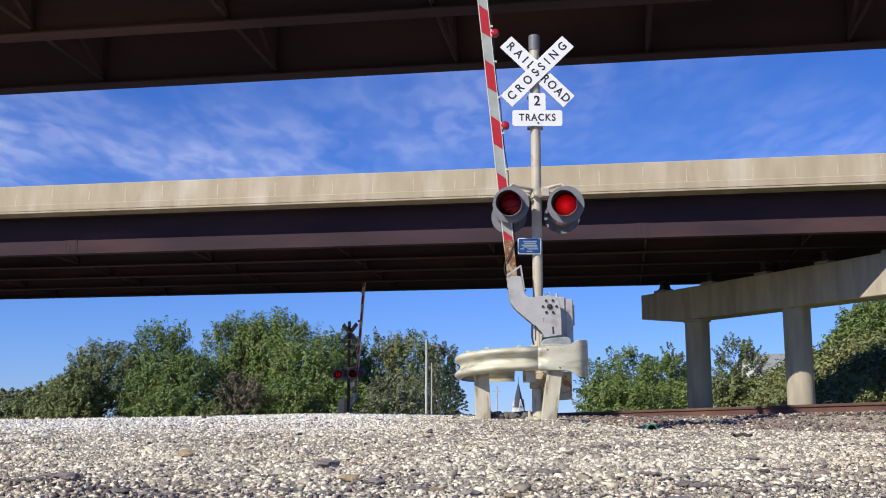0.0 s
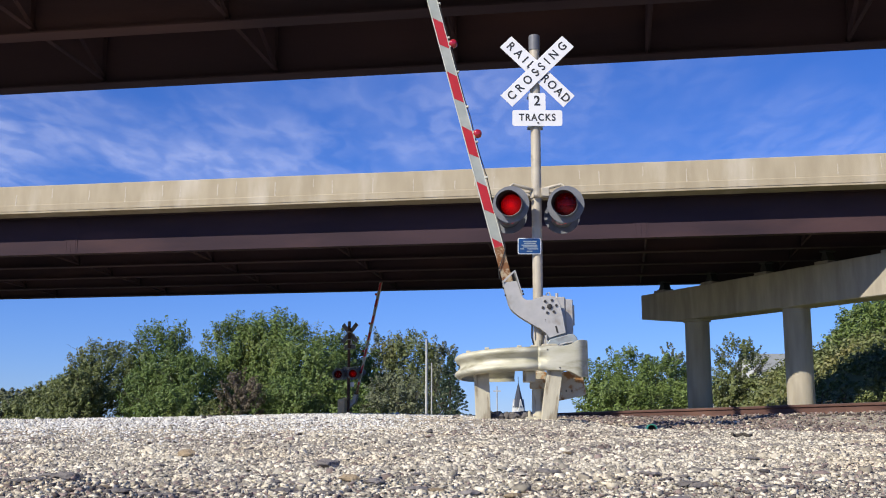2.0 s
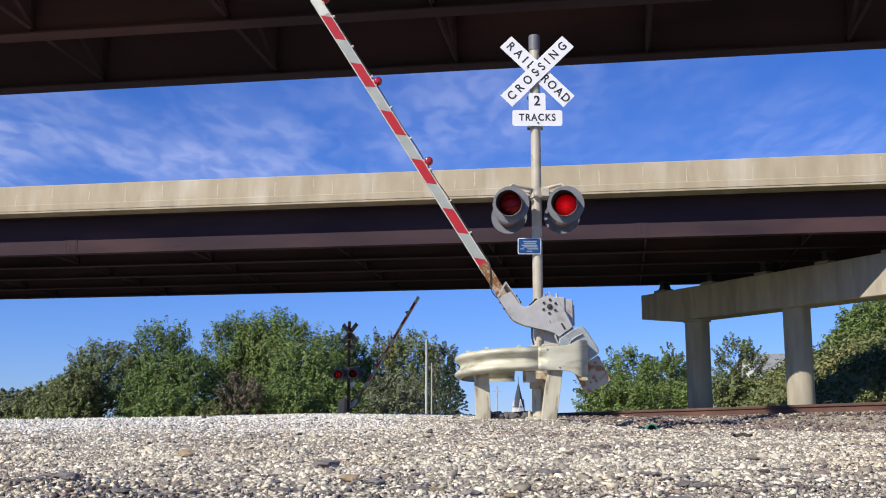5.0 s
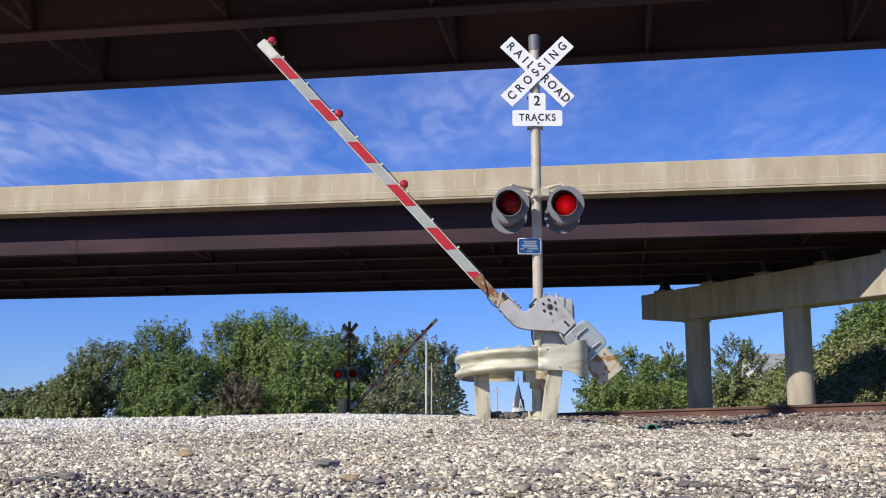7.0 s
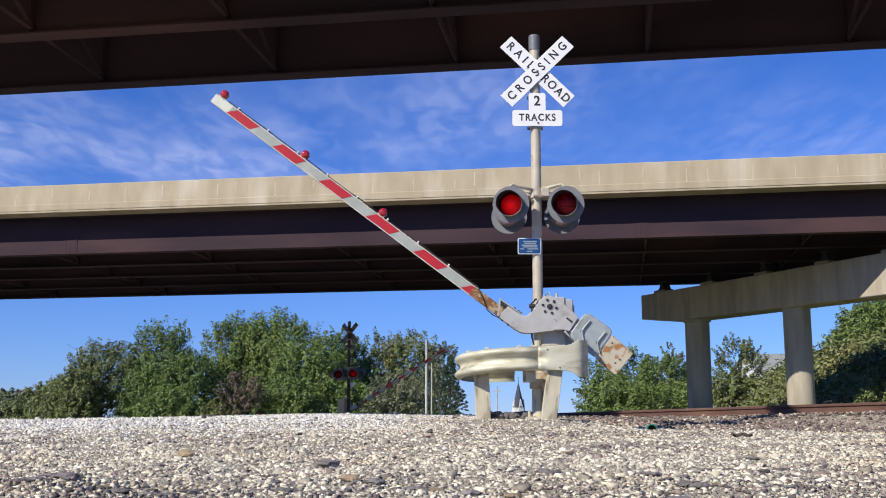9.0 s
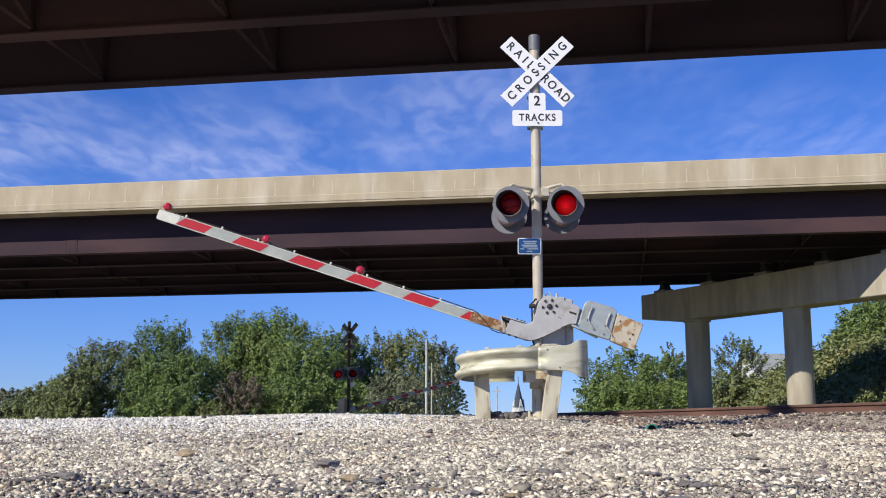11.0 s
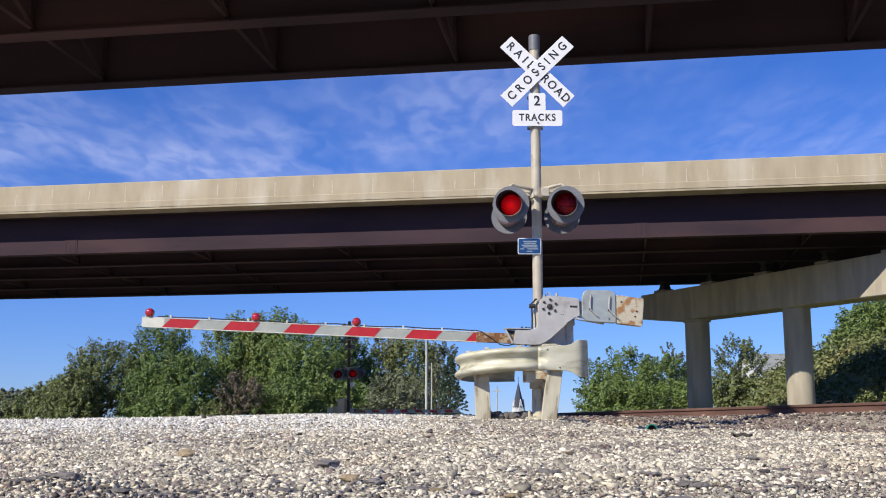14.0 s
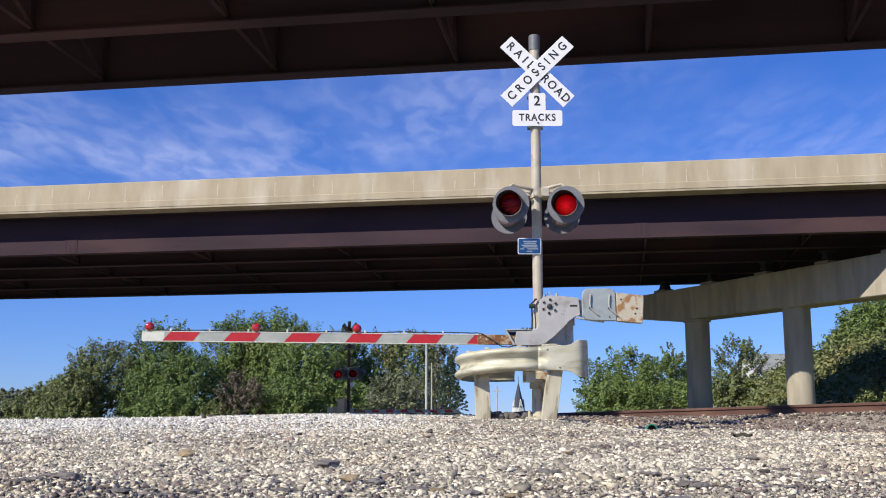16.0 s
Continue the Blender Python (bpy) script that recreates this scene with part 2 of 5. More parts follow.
def prism(outline, y0, y1, w=0.0):
    """An outline in x and z, thick from y0 to y1."""
    bm = bmesh.new()
    f = bm.faces.new([bm.verts.new((x, y0, z)) for x, z in outline])
    e = bmesh.ops.extrude_face_region(bm, geom=[f])
    bmesh.ops.translate(bm, vec=(0, y1 - y0, 0), verts=[v for v in e["geom"] if isinstance(v, bmesh.types.BMVert)])
    bevel(bm, w)
    return bm


def extrude_x(outline, x0, x1, seg=1):
    """An outline in y and z, swept from x0 to x1."""
    bm = bmesh.new()
    rings = [[bm.verts.new((x0 + (x1 - x0) * k / seg, y, z)) for y, z in outline] for k in range(seg + 1)]
    n = len(outline)
    for a, b in zip(rings, rings[1:]):
        for i in range(n):
            bm.faces.new((a[i], a[(i + 1) % n], b[(i + 1) % n], b[i]))
    bm.faces.new(rings[0][::-1])
    bm.faces.new(rings[-1])
    return bm


def lettering(text, size, parent, m, material, wide=1.0, spacing=1.1, name="lettering"):
    cu = bpy.data.curves.new(name, "FONT")
    cu.body, cu.size, cu.extrude, cu.align_x, cu.align_y = text, size, 0.001, "CENTER", "CENTER"
    cu.space_character, cu.offset = spacing, 0.0035
    tmp = new("tmp_text", cu)
    bpy.context.view_layer.update()
    me = bpy.data.meshes.new_from_object(tmp.evaluated_get(bpy.context.evaluated_depsgraph_get()))
    bpy.data.objects.remove(tmp)
    me.transform(Matrix.Diagonal((wide, 1, 1, 1)))
    me.materials.append(material)
    ob = new(name, me)
    ob.parent, ob.matrix_basis = parent, m
    return ob


def soup(name, verts, faces, material, smooth=False):
    """One mesh from arrays: verts (n, 3), faces (m, k)."""
    me = bpy.data.meshes.new(name)
    k = faces.shape[1]
    me.vertices.add(len(verts))
    me.vertices.foreach_set("co", verts.astype(np.float32).ravel())
    me.loops.add(faces.size)
    me.loops.foreach_set("vertex_index", faces.astype(np.int32).ravel())
    me.polygons.add(len(faces))
    me.polygons.foreach_set("loop_start", np.arange(0, faces.size, k, dtype=np.int32))
    if smooth:
        me.polygons.foreach_set("use_smooth", np.ones(len(faces), dtype=bool))
    me.update(calc_edges=True)
    for mm in (material if isinstance(material, (list, tuple)) else [material]):
        me.materials.append(mm)
    return me


# ---- ground ----
RAIL_N, RAIL_D = (0.82, 0.572), (-0.572, 0.82)      # across and along the track
RAIL_C = 0.82 * 6.97 + 0.572 * 17.5                 # first rail
RAIL_TOP = 0.76


def smooth(a, b, x):
    t = np.clip((np.asarray(x, dtype=float) - a) / (b - a), 0, 1)
    return t * t * (3 - 2 * t)


def ground_z(x, y):
    x, y = np.asarray(x, dtype=float), np.asarray(y, dtype=float)
    s = x * RAIL_N[0] + y * RAIL_N[1] - RAIL_C
    z = -0.18 + 0.0413 * np.clip(y, -3, 15) + 0.0278 * np.clip(y - 15, 0, 11.5)
    z = z + (0.745 - z) * smooth(24.0, 28.5, y)
    z = z + (0.05 * (1 - smooth(-2.4, 1.5, x)) - 0.031 * np.clip(-x - 2.8, 0, 9)) * smooth(10, 24, y)
    z = z - 0.075 * smooth(1.3, 2.6, x) * smooth(8, 12.5, y) * (1 - smooth(-1.6, -0.6, s))
    z = z - 0.075 * smooth(11.0, 13.5, y) * (1 - smooth(15.8, 18.2, y)) * smooth(1.9, 2.8, x)
    shoulder = 0.60 - 0.28 * np.clip(-s - 0.35, 0, 4)
    off_road = smooth(2.0, 3.2, x)
    z = np.where(s < 0, z + np.clip(shoulder - z, 0, 1) * off_road, z)
    z = z + (0.58 - z) * smooth(-0.5, 0.1, s) * (1 - smooth(7.5, 9.5, s)) * off_road
    z = z + (0.35 - z) * smooth(9.5, 16.0, s) + 0.25 * smooth(9.5, 16.0, s) * (1 - smooth(22.0, 34.0, s))
    z = z + 0.022 * np.sin(x * 1.9 + 0.7 * y) * np.sin(y * 1.3 - 0.4 * x) * smooth(3, 8, y) * (1 - smooth(12, 20, y))
    z = z + 0.010 * np.sin(x * 7.1 + 1.3 * y) * np.sin(y * 5.3 - x) * (1 - smooth(3, 9, y)) * smooth(1.2, 2.0, y)
    z = z + (0.017 * np.sin(x * 4.3 + 2.1 * y) * np.sin(y * 3.1 - 1.7 * x + 0.6) + 0.012 * np.sin(x * 9.7 - 3.2 * y + 1.1) * np.sin(y * 7.7 + 2.3 * x)) * smooth(1.4, 2.8, y) * (1 - smooth(8, 12, y))
    z = z + 5.2 * smooth(15.5, 24.0, x - 0.05 * (y - 55)) * smooth(47, 60, y) * (1 - smooth(75, 95, y))
    return z


def build_ground():
    def axis(parts):
        out = [np.linspace(a, b, n, endpoint=False) for a, b, n in parts]
        return np.concatenate(out + [np.array([parts[-1][1]])])
    xs = axis([(-2500, -400, 8), (-400, -60, 14), (-60, -16, 30), (-16, -5, 40), (-5, 5, 150), (5, 16, 44), (16, 60, 50), (60, 400, 14), (400, 2500, 8)])
    ys = axis([(-900, -60, 8), (-60, -5, 12), (-5, 2, 10), (2, 12, 150), (12, 30, 90), (30, 80, 70), (80, 400, 20), (400, 4200, 12)])
    X, Y = np.meshgrid(xs, ys)
    Z = ground_z(X, Y)
    n, m = len(xs), len(ys)
    i = np.arange(n * m).reshape(m, n)
    f = np.stack([i[:-1, :-1], i[:-1, 1:], i[1:, 1:], i[1:, :-1]], -1).reshape(-1, 4)
    me = soup("ground", np.stack([X, Y, Z], -1).reshape(-1, 3), f, [M_ground, M_grass], True)
    cy = Y.ravel()[f].mean(1)
    cx = X.ravel()[f].mean(1)
    s = cx * RAIL_N[0] + cy * RAIL_N[1] - RAIL_C
    me.polygons.foreach_set("material_index", ((s > 11) | (abs(cx) > 30) | (cy < -12)).astype(np.int32))
    tagged(new("ground", me), "pale gravel ground rising towards the tracks", "ground", kind="structure")


build_ground()

def pebbles(name, xy, size, sink, material, label, category, flat=0.55, coarse=False):
    """Crushed angular stones (six or eight faces each) at the given places, as one mesh."""
    rng = np.random.default_rng(len(xy))
    if coarse:
        # open below, where they sit in the ground
        base = np.array([(-0.95, -0.8, -0.8), (0.9, -0.95, -0.8), (0.95, 0.85, -0.8), (-0.9, 0.95, -0.8), (-0.6, -0.45, 0.7), (0.5, -0.6, 0.75), (0.6, 0.5, 0.65), (-0.5, 0.6, 0.75)])
        fac = np.array([(4, 5, 6, 7), (0, 1, 5, 4), (1, 2, 6, 5), (2, 3, 7, 6), (3, 0, 4, 7)])
    else:
        base = np.array([(x, y, z) for z in (-0.75, 0.75) for y in (-0.75, 0.75) for x in (-0.75, 0.75)])
        fac = np.array([(0, 2, 3, 1), (4, 5, 7, 6), (0, 1, 5, 4), (2, 6, 7, 3), (0, 4, 6, 2), (1, 3, 7, 5)])
    n = len(xy)
    v = base[None] * rng.uniform(0.55, 1.25, (n, len(base), 1)) + rng.normal(0, 0.12, (n, len(base), 3))
    v *= np.stack([rng.uniform(0.7, 1.55, n), rng.uniform(0.7, 1.25, n), rng.uniform(flat * 0.7, flat * 1.5, n)], -1)[:, None]
    a, b = rng.uniform(0, 6.283, n), rng.normal(0, 0.38 if not coarse else 0.3, n)
    cb, sb = np.cos(b)[:, None], np.sin(b)[:, None]
    v = np.stack([v[..., 0] * cb + v[..., 2] * sb, v[..., 1], -v[..., 0] * sb + v[..., 2] * cb], -1)
    ca, sa = np.cos(a)[:, None], np.sin(a)[:, None]
    v = np.stack([v[..., 0] * ca - v[..., 1] * sa, v[..., 0] * sa + v[..., 1] * ca, v[..., 2]], -1)
    v *= size[:, None, None]
    z = ground_z(xy[:, 0], xy[:, 1]) + size * sink
    v += np.stack([xy[:, 0], xy[:, 1], z], -1)[:, None]
    f = fac[None] + (np.arange(n) * len(base))[:, None, None]
    mats = material if isinstance(material, list) else [material]
    me = soup(name, v.reshape(-1, 3), f.reshape(-1, fac.shape[1]), mats)
    if len(mats) > 1:
        # darker stones lie in loose patches
        patch = np.array([noise.noise((px * 0.9, py * 0.7, 3.0)) for px, py in xy])
        u = rng.uniform(0, 1, n)
        dark = 0.10 + 0.26 * (patch > 0.15) + 0.20 * (1 - smooth(3.2, 5.0, xy[:, 1])) * (1 - smooth(-0.6, 0.2, xy[:, 0]))
        pick = np.where(u < dark * 0.35, 2, np.where(u < dark, 1, 0))
        if len(mats) > 3:
            # fresh white stone was spread over the far side of the road
            fresh = smooth(7.0, 17.0, xy[:, 1] - 0.9 * xy[:, 0]) * (1 - smooth(-1.5, 1.5, xy[:, 0]))
            pick = np.where((pick < 2) & (rng.uniform(0, 1, n) < fresh * 0.9), 3, pick)
        me.polygons.foreach_set("material_index", np.repeat(pick, len(fac)).astype(np.int32))
    return tagged(new(name, me), label, category, kind="stuff")


def scatter(rng, y0, y1, half, density):
    area = (y1 - y0) * 2 * half(y1)
    n = int(area * density)
    y = rng.uniform(y0, y1, n)
    x = rng.uniform(-half(y1), half(y1), n)
    keep = np.abs(x) < half(y) + 0.3
    return np.stack([x[keep], y[keep]], -1)


def build_gravel():
    rng = np.random.default_rng(5)
    half = lambda y: 0.43 * y + 0.3
    sets = [(2.6, 4.0, 4300, 0.0034, 0.0090, False), (4.0, 6.0, 3700, 0.0036, 0.0095, True), (6.0, 11.0, 1250, 0.0052, 0.0112, True), (11.0, 18.0, 560, 0.0076, 0.0143, True), (18.0, 29.0, 200, 0.010, 0.018, True)]
    for y0, y1, d, s0, s1, coarse in sets:
        P = scatter(rng, y0, y1, half, d)
        S = s0 * 0.9 + (s1 * 1.45 - s0) * rng.uniform(0, 1, len(P)) ** 3.2
        big = rng.uniform(0, 1, len(P)) < 0.010
        S = np.where(big, S * 2.2, S)
        side = P[:, 0] * RAIL_N[0] + P[:, 1] * RAIL_N[1] - RAIL_C
        lim = -3.0 + rng.normal(0, 0.6, len(P))
        on_track = (side > lim) & (P[:, 0] > 2.4 + rng.normal(0, 0.3, len(P)))
        sandy = (((P[:, 0] - 0.45) / 1.25) ** 2 + ((P[:, 1] - 12.9) / 2.3) ** 2 < rng.uniform(0.6, 1.2, len(P))) & (rng.uniform(0, 1, len(P)) < 0.72)
        a = ~on_track & (side < 0.3) & ~sandy
        pebbles("gravel", P[a], S[a], 0.25, [M_stone, M_ballast, M_rock, M_fresh], "loose pale limestone gravel covering the road", "gravel", coarse=coarse)
    # thinner cover over the rest of the lot
    P = np.stack([rng.uniform(-15, 12, 24000), rng.uniform(-8, 27, 24000)], -1)
    side = P[:, 0] * RAIL_N[0] + P[:, 1] * RAIL_N[1] - RAIL_C
    P = P[(side < -1.0) & ((np.abs(P[:, 0]) > half(P[:, 1])) | (P[:, 1] < 2.6)) & (np.hypot(P[:, 0], P[:, 1]) > 0.5)]
    pebbles("gravel", P, 0.010 + 0.016 * rng.uniform(0, 1, len(P)) ** 2, 0.25, [M_stone, M_ballast, M_rock, M_fresh], "loose pale limestone gravel covering the road", "gravel", coarse=True)
    q = np.stack([rng.uniform(2.2, 13, 34000), rng.uniform(8, 31, 34000)], -1)
    s = q[:, 0] * RAIL_N[0] + q[:, 1] * RAIL_N[1] - RAIL_C
    q = q[(s > -3.6 + rng.normal(0, 0.5, len(s))) & (s < -0.12)]
    pebbles("ballast", q, rng.uniform(0.012, 0.034, len(q)), 0.3, [M_ballast, M_stone, M_rock], "reddish grey ballast beside the rail", "ballast")


build_gravel()


# ---- tracks ----
def build_track(offset, name):
    ang = math.atan2(RAIL_D[1], RAIL_D[0])
    c = RAIL_C + offset
    o = Vector((c * RAIL_N[0] + 0 * RAIL_D[0], c * RAIL_N[1], 0))
    # local x runs along the track, local -y away from the camera's side
    base = thing(name, Matrix.Translation(o) @ Matrix.Rotation(ang, 4, "Z"), "rusty railway track on timber ties in ballast", "railway track", "tracks at the crossing", "structure")
    prof = [(-0.075, 0), (0.075, 0), (0.075, 0.012), (0.02, 0.03), (0.009, 0.05), (0.009, 0.13), (0.036, 0.143), (0.036, 0.172), (0.028, 0.182),
            (-0.028, 0.182), (-0.036, 0.172), (-0.036, 0.143), (-0.009, 0.13), (-0.009, 0.05), (-0.02, 0.03), (-0.075, 0.012)]
    for k in (0, 1):
        yo = -1.505 * k
        bm = extrude_x([(a + yo, b + RAIL_TOP - 0.182) for a, b in prof], -30, 60, 6)
        part("rail", bm, M_rail, base, "brown rusted steel rail")
        part("rail_head", box(-30, 60, yo - 0.026, yo + 0.026, RAIL_TOP + 0.0005, RAIL_TOP + 0.003), M_railtop, base, "worn running surface")
    me = None
    for i in range(60):
        x = -18 + i * 0.55
        if me is None:
            t = part("tie", box(-0.115, 0.115, -2.05, 0.53, RAIL_TOP - 0.36, RAIL_TOP - 0.184, 0.01), M_tie, base)
            me = t.data
        else:
            t = new("tie", me)
            t.parent = base
        t.location = (x, 0, 0)
    if offset == 0:
        for x in (4.2, -7.6):
            for z in (0.06, ):
                b = box(x - 0.45, x + 0.45, 0.0095, 0.03, RAIL_TOP - 0.13, RAIL_TOP - 0.055, 0.004)
                for k in range(6):
                    join(b, rod((x - 0.36 + 0.145 * k, 0.02, RAIL_TOP - 0.092), (x - 0.36 + 0.145 * k, 0.05, RAIL_TOP - 0.092), 0.016, 8))
                part("joint_bar", b, M_rail, base, "bolted joint bar")


build_track(0.0, "railway_track")
build_track(4.4, "railway_track")


# ---- overpasses ----
YAW = -9.0


def build_bridge(v_first, spacing, count, x0, x1, name, label, first, pitch):
    b = thing(name, pose(0, 0, 0, 0, 0, YAW), label, "overpass bridge", "twin overpasses")
    zf, zw, zd, zp = 7.72, 9.28, 9.36, 10.42
    over = 1.05
    vl = v_first + spacing * (count - 1)
    girder = [(-0.20, zf), (0.20, zf), (0.20, zf + 0.035), (0.009, zf + 0.035), (0.009, zw - 0.03), (0.17, zw - 0.03), (0.17, zw), (-0.17, zw), (-0.17, zw - 0.03), (-0.009, zw - 0.03), (-0.009, zf + 0.035), (-0.20, zf + 0.035)]
    for k in range(count):
        v = v_first + spacing * k
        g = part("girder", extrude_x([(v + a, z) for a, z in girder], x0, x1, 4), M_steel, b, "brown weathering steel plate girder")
        if k == 0:
            for x in range(int(x0) + 7, int(x1), 23):
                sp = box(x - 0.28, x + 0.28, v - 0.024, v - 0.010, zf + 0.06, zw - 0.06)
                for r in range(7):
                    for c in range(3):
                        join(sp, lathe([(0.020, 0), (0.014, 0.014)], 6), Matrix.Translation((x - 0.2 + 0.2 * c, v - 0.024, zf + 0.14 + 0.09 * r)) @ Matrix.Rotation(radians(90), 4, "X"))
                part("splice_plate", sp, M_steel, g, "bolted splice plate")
    # cross frames between girders
    for k in range(count - 1):
        v = v_first + spacing * k
        for j, x in enumerate(np.arange(x0 + first, x1 - 1, pitch)):
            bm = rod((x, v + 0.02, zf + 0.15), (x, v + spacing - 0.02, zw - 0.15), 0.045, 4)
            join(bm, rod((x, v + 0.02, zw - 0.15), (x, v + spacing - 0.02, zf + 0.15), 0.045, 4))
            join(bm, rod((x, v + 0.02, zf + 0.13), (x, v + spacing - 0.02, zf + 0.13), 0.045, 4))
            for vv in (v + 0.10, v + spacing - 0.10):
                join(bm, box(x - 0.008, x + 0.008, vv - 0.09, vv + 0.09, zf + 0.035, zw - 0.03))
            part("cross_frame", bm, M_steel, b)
    part("deck", box(x0, x1, v_first - over + 0.02, vl + over - 0.02, zw, zd + 0.14), M_concrete, b, "concrete deck slab")
    for v, sgn in ((v_first - over, 1), (vl + over, -1)):
        w = [(0, zd), (0, zd + 0.24), (0.02 * sgn, zd + 0.26), (0.05 * sgn, zp - 0.02), (0.07 * sgn, zp), (0.24 * sgn, zp), (0.28 * sgn, zd + 0.6), (0.45 * sgn, zd + 0.36), (0.45 * sgn, zd + 0.142), (0.022 * sgn, zd + 0.142), (0.022 * sgn, zd)]
        out = [(v + a, z) for a, z in w]
        xa = x0
        step = 150.0
        while xa < x1:
            part("parapet", extrude_x(out, xa + 0.004, min(xa + step, x1) - 0.004), M_concrete, b, "tan concrete parapet")
            xa += step
        if sgn == 1:
            rng = random.Random(int(v))
            x = x0 + 1.0
            while x < x1:
                hgt = rng.uniform(0.3, 0.72)
                zt = zp - rng.uniform(0.12, 0.45)
                ofs = (zt - zd - 0.26) / (zp - zd - 0.28) * 0.03 + 0.02
                pts = []
                xx = x
                for k in range(6):
                    z = zt - hgt * k / 5
                    xx += rng.uniform(-0.009, 0.009)
                    pts.append((xx, z))
                ww = rng.uniform(0.010, 0.030)
                out_ = [(a + ww * (0.4 + 0.6 * math.sin(3 * i_ + x)), z) for i_, (a, z) in enumerate(pts)] + [(a - ww, z) for a, z in pts[::-1]]
                sk = prism(out_, 0, 0.02)
                for q in sk.verts:
                    q.co.y = v + 0.018 + (q.co.z - zd - 0.26) / (zp - zd - 0.28) * 0.03 + (-0.004 if q.co.y < 0.01 else 0.015)
                part("lime_streak", sk, M_lime, b, "pale lime streak")
                x += rng.choice((0.75, 1.5, 1.55, 1.6))
    return b


build_bridge(41.5, 3.15, 5, -75, 62, "far_overpass", "highway overpass with tan concrete parapet on brown steel girders", 3.0, 6.1)
build_bridge(15.5, 2.97, 3, -60, 45, "near_overpass", "highway overpass of dark steel girders above the crossing", 3.0, 3.85)


def build_pier():
    a, d = Vector((9.9, 53.3, 0)), Vector((6.8, -12.0, 0))
    ln = 15.5
    d.normalize()
    base = thing("bridge_pier", Matrix.Translation(a) @ Matrix.Rotation(math.atan2(d.y, d.x), 4, "Z"), "concrete bridge pier with round columns and a tapered cap", "bridge pier")
    cap = [(0.35, 5.97), (0.35, 7.13), (ln + 1, 7.13), (ln + 1, 5.52), (2.6, 5.68)]
    part("pier_cap", prism(cap, -0.62, 0.62, 0.03), M_pier, base, "tapered concrete cap beam")
    for s in (3.5, 9.42, 15.0):
        bm = lathe([(0.56, -0.5), (0.56, 1.25), (0.55, 1.26), (0.55, 5.56), (0.62, 5.58), (0.62, 5.67)], 40)
        part("column", bm, M_pier, base, "round concrete column", Matrix.Translation((s, 0, 0)), smooth=False)
    for s in (1.4, 4.6, 7.9, 11.2, 14.4):
        bm = box(s - 0.35, s + 0.35, -0.4, 0.4, 7.13, 7.28, 0.01)
        part("bearing_seat", bm, M_pier, base)
        bb = box(s - 0.28, s + 0.28, -0.25, 0.25, 7.28, 7.34)
        join(bb, prism([(s - 0.2, 7.34), (s + 0.2, 7.34), (s + 0.08, 7.66), (s - 0.08, 7.66)], -0.2, 0.2))
        join(bb, box(s - 0.2, s + 0.2, -0.25, 0.25, 7.66, 7.715))
        part("bearing", bb, M_dark, base, "dark steel rocker bearing")


build_pier()


# ---- crossing gates ----
PIVOT = (0.138, -0.10, 1.503)     # arm pivot from the foot of the mast
HALF, LEFT_ON = 0.603, 0.353     # flashing: half period, first start of the first pair of lamps
movers = []


